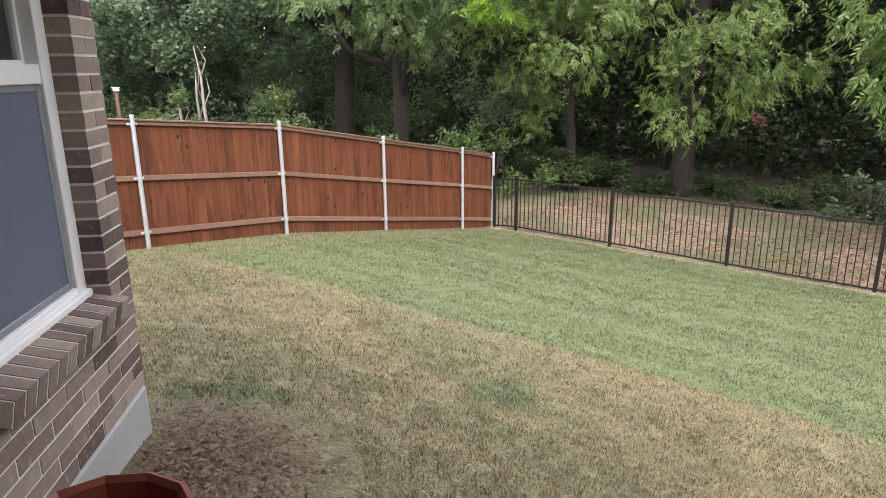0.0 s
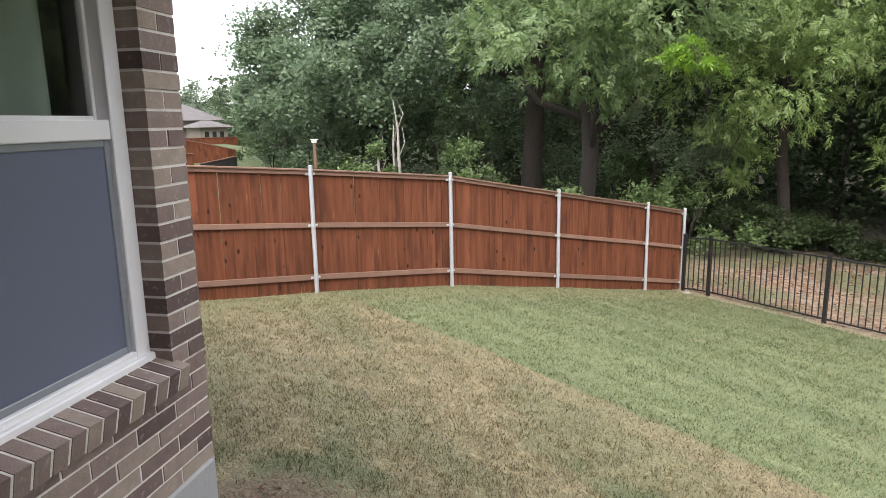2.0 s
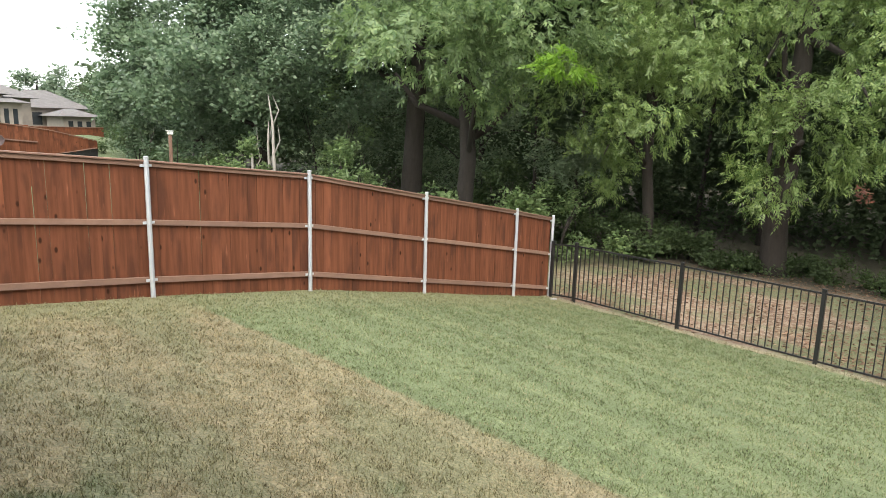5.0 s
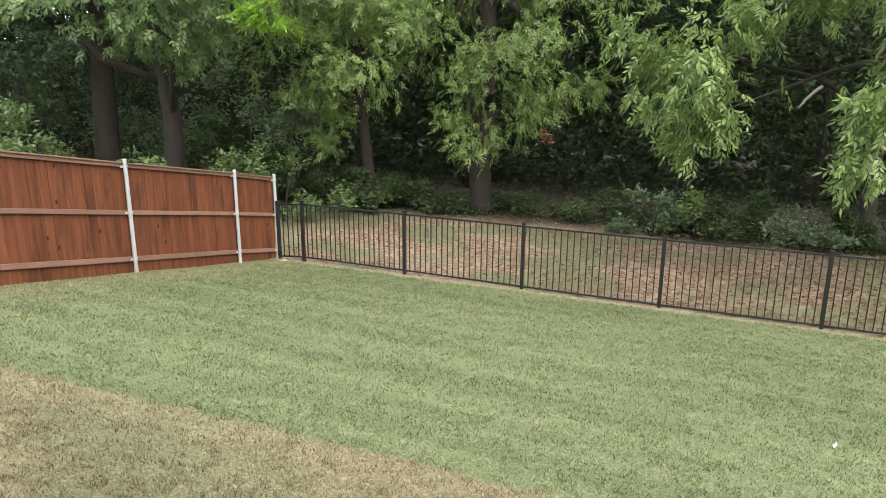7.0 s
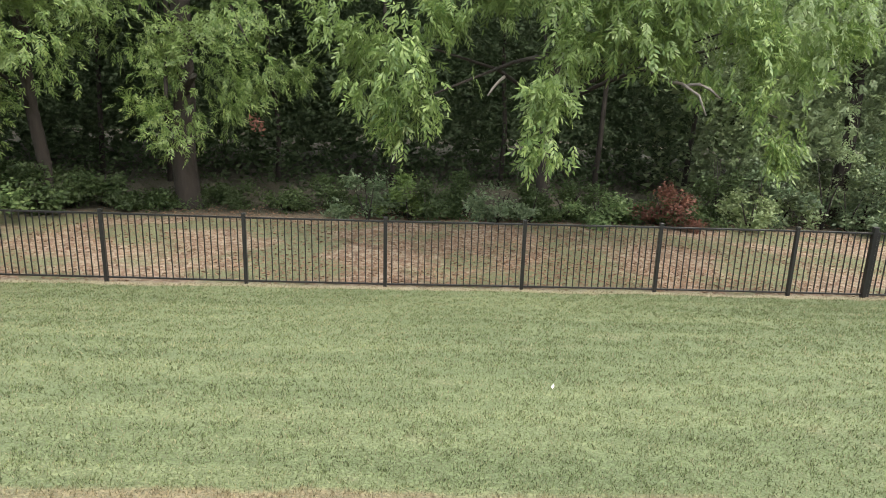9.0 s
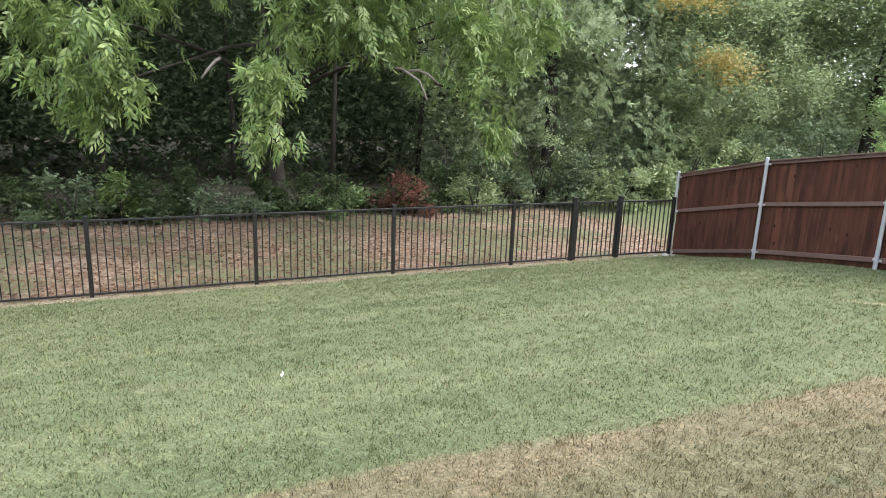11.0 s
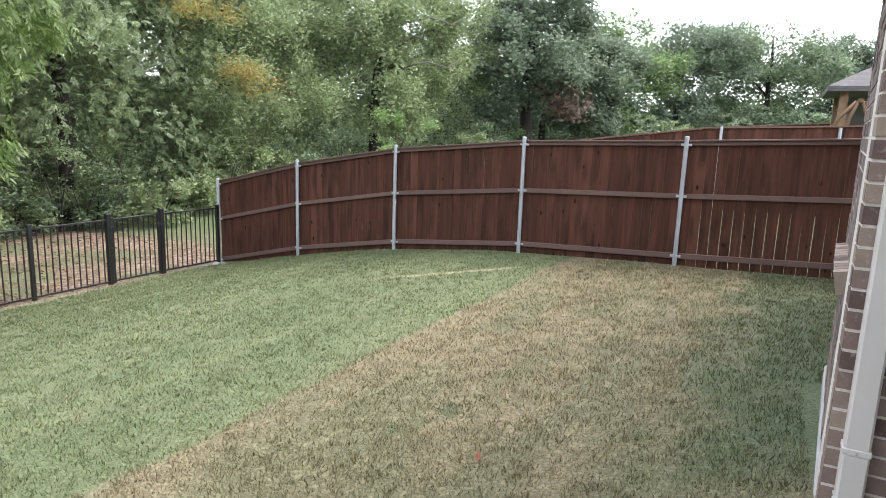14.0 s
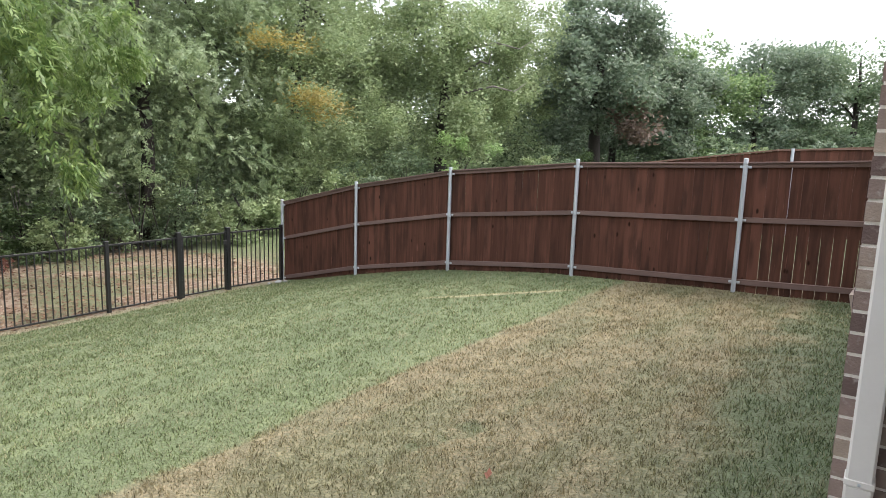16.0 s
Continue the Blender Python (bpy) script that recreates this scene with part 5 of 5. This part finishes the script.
def neighbour_house():
    h = thing("neighbour_house", (-11.1, 1.53, 0), "brown brick neighbouring house with a grey hip roof", "house")
    wall = part("wall", boxed(-9, 0, -10, 0, -0.5, 2.73), MORTAR, h)
    verts, faces = [], []
    for p, q, za, zb, off in brick_rows(2.2, 0.0, 2.70, [], 4):
        k = len(verts)
        verts += [(y, x, z) for z in (za, zb) for x, y in ((-p, -0.05), (-q, -0.05), (-q, 0.008), (-p, 0.008))]
        faces += [tuple(k + i for i in f) for f in ((0, 1, 5, 4), (1, 2, 6, 5), (2, 3, 7, 6), (3, 0, 4, 7), (4, 5, 6, 7), (3, 2, 1, 0))]
    tagged(child(new("bricks", mesh_of("bricks", verts, faces, BRICK_FAR)), h), kind="stuff")
    part("soffit", boxed(-9.6, 0.5, -10.6, 0.45, 2.71, 2.75), FASCIA, h)
    part("gutter", boxed(0.5, 0.59, -10.6, 0.53, 2.735, 2.83, bevel=0.02), FASCIA, h)
    part("rear_gutter", boxed(-9.6, 0.5, 0.45, 0.53, 2.735, 2.83, bevel=0.02), FASCIA, h)
    v = [(0.56, 0.5, 2.82), (0.56, -10.6, 2.82), (-9.6, -10.6, 2.82), (-9.6, 0.5, 2.82), (-4.5, -4.6, 5.2), (-4.5, -6.0, 5.2)]
    child(new("roof", mesh_of("roof", v, [(0, 3, 4), (1, 0, 4, 5), (2, 1, 5), (3, 2, 5, 4)], SHINGLE)), h)
    tube("downspout_elbow", [(0.05, -0.088, 2.46), (0.07, -0.088, 2.56), (0.40, -0.088, 2.66), (0.52, -0.088, 2.75)], [0.045] * 4, SOFFIT, h, 8)
    part("downspout", boxed(0.015, 0.085, -0.13, -0.045, -0.3, 2.5, bevel=0.01), SOFFIT, h, "pale painted downspout")


neighbour_house()


def far_house(x, y, w, d, hz, roof, turn, label):
    z = float(ground(x, y))
    h = thing("far_house", (0, 0, 0), label, "house", "houses along the street")
    h.matrix_world = pose(x, y, 0, 0, 0, turn)
    part("wall", boxed(-d / 2, d / 2, -w / 2, w / 2, z - 0.5, hz), STONE, h)
    e = 0.5
    v = [(-d / 2 - e, -w / 2 - e, hz), (d / 2 + e, -w / 2 - e, hz), (d / 2 + e, w / 2 + e, hz), (-d / 2 - e, w / 2 + e, hz), (0, -w * 0.18, hz + roof), (0, w * 0.18, hz + roof)]
    child(new("roof", mesh_of("roof", v, [(0, 1, 4), (1, 2, 5, 4), (2, 3, 5), (3, 0, 4, 5), (3, 2, 1, 0)], SHINGLE)), h)
    for wy in (-w * 0.28, 0.0, w * 0.28):
        win = part("window", boxed(d / 2 - 0.02, d / 2 + 0.03, wy - w * 0.09, wy + w * 0.09, hz - 1.5, hz - 0.3), STONE, h)
        part("pane", boxed(d / 2 + 0.03, d / 2 + 0.04, wy - w * 0.075, wy + w * 0.075, hz - 1.42, hz - 0.38), DARK_PANE, win)


DARK_PANE = plain("dark_pane", (0.03, 0.035, 0.04), 0.15, vary=0.1, scale=2, bump=0)
far_house(-54, 5.6, 6.0, 8, 2.98, 1.9, 0, "pale brick two-storey house with a grey hip roof across the gardens")
far_house(-57, 8.4, 4.6, 8, 2.85, 1.15, 0, "lower wing of pale brick with a grey roof across the gardens")
far_house(-50, 8.5, 1.7, 3, 2.45, 0.35, 0, "small pale gable wing with a grey roof across the gardens")
far_house(-68, 14.0, 5.0, 7, 2.35, 1.55, 10, "pale brick house with a grey gabled roof across the gardens")
far_house(-62, 15.2, 2.4, 4, 1.7, 0.6, 5, "low pale garden wing with a grey roof across the gardens")
tree("oak_tree", "distant round tree behind the houses", (-92, 19.0), 6.0, 0.3, [(-92, 19, 3.0, 4.5, 5.0, 2.9), (-95, 24, 3.6, 4.5, 4.5, 3.2), (-90, 14, 2.6, 4, 4, 2.2)], 500, 18, (0.5, 0.5, 0.4), 0.5, 0.3, 0.05, OAK, 81)


def bird_house():
    x, y = -14.0, 5.75
    z = float(ground(x, y))
    b = thing("bird_house", (x, y, z), "small white bird house on a timber pole", "bird house")
    part("pole", boxed(-0.03, 0.03, -0.03, 0.03, -0.2, 1.40 - z, bevel=0.006), RAIL_WOOD, b)
    part("box", boxed(-0.05, 0.05, -0.05, 0.05, 1.40 - z, 1.46 - z, bevel=0.008), WHITE, b)
    roof_bm = boxed(-0.065, 0.065, -0.065, 0.065, 1.462 - z, 1.48 - z, bevel=0.006)
    part("roof", roof_bm, WHITE, b)


bird_house()


def satellite_dish():
    d = thing("satellite_dish", (-21.7, 3.78, -0.30), "small grey satellite dish on a pole before the far fence", "dish")
    g = float(ground(-21.7, 3.78))
    part("pole", boxed(-0.03, 0.03, -0.03, 0.03, g + 0.2, 1.3, bevel=0.004), GALV, d)
    v, f, n = [(0.05, 0, 1.32)], [], 20
    for r, x in ((0.13, 0.06), (0.25, 0.10)):
        v += [(x, r * math.cos(6.2832 * k / n), 1.32 + 0.75 * r * math.sin(6.2832 * k / n)) for k in range(n)]
    f = [(0, 1 + k, 1 + (k + 1) % n) for k in range(n)] + [(1 + k, 1 + n + k, 1 + n + (k + 1) % n, 1 + (k + 1) % n) for k in range(n)]
    dish = child(new("dish", mesh_of("dish", v, f, EAVE_BROWN)), d)
    dish.modifiers.new("shell", "SOLIDIFY").thickness = 0.012


satellite_dish()


def fallen_leaf(x, y, size, turn, mat, label):
    z = float(ground(x, y)) + 0.035
    v = [(0, 0, 0.004), (0.4, 0.28, 0.02), (0.75, 0.16, 0.012), (1.0, 0, 0.03), (0.7, -0.2, 0.015), (0.35, -0.26, 0.022), (0.5, 0, 0.0)]
    ob = new("fallen_leaf", mesh_of("fallen_leaf", [(p[0] * size, p[1] * size, p[2]) for p in v], [(0, 6, 1), (1, 6, 2), (2, 6, 3), (3, 6, 4), (4, 6, 5), (5, 6, 0)], mat))
    ob.matrix_world = pose(x, y, z, 0, 0, turn)
    tagged(ob, label, "leaf")


def leaf_litter():
    g = np.random.default_rng(15)
    n = 42000
    p = np.stack([g.uniform(-9.5, 12, n), 12.15 + 8.0 * g.random(n) ** 1.1, np.zeros(n)], 1)
    patch = 0.45 * np.sin(p[:, 0] * 0.37 + 1.0) + 0.3 * np.sin(p[:, 1] * 1.7 + p[:, 0] * 0.9) + g.normal(size=n) * 0.8
    p = p[patch > 0.1]
    p[:, 2] = ground(p[:, 0], p[:, 1]) + 0.012
    small = np.stack([g.normal(-2.45, 0.33, 1500), g.normal(0.55, 0.33, 1500), np.zeros(1500)], 1)
    small = small[small[:, 0] + small[:, 1] > -2.22]
    small[:, 2] = ground(small[:, 0], small[:, 1]) + 0.006
    size = np.r_[np.ones(len(p)), np.full(len(small), 0.42)]
    p = np.concatenate([p, small])
    v = leaves(p, 0.10, 0.055, 0.0, g)
    v = p[:, None] + (v - p[:, None]) * size[:, None, None]
    v[:, :, 2] = p[:, None, 2] + (v[:, :, 2] - p[:, None, 2]) * 0.35 + 0.008
    ob = new("leaf_litter", quad_cloud("leaf_litter", v, DRY))
    tagged(ob, "dry brown fallen leaves scattered over the ground behind the fence", "leaves", kind="stuff")


DRY = leaf_material("litter_leaf", (0.10, 0.06, 0.04), (0.36, 0.24, 0.16), 0.8)
leaf_litter()
for px, py, size, turn in ((10.12, 11.86, 0.11, 20), (9.9, 11.9, 0.07, 75), (10.26, 11.8, 0.06, 140), (-8.5, 11.85, 0.08, 50)):
    bm = bmesh.new()
    bmesh.ops.create_icosphere(bm, subdivisions=2, radius=size, matrix=Matrix.Diagonal((1, 0.65, 0.35, 1)))
    chip = random.Random(int(px * 100))
    for v in bm.verts:
        v.co *= chip.uniform(0.82, 1.08)
    stone = tagged(part("stone", bm, CONCRETE), "pale lump of broken concrete by the fence corner", "stone")
    stone.matrix_world = pose(px, py, float(ground(px, py)) + size * 0.2, 0, 0, turn)
fallen_leaf(3.22, 2.57, 0.08, 20, LITTER_LEAF, "curled red-brown fallen leaf lying on straw turf")
fallen_leaf(0.98, 6.19, 0.06, 70, WHITE, "small pale petal lying on the green lawn")
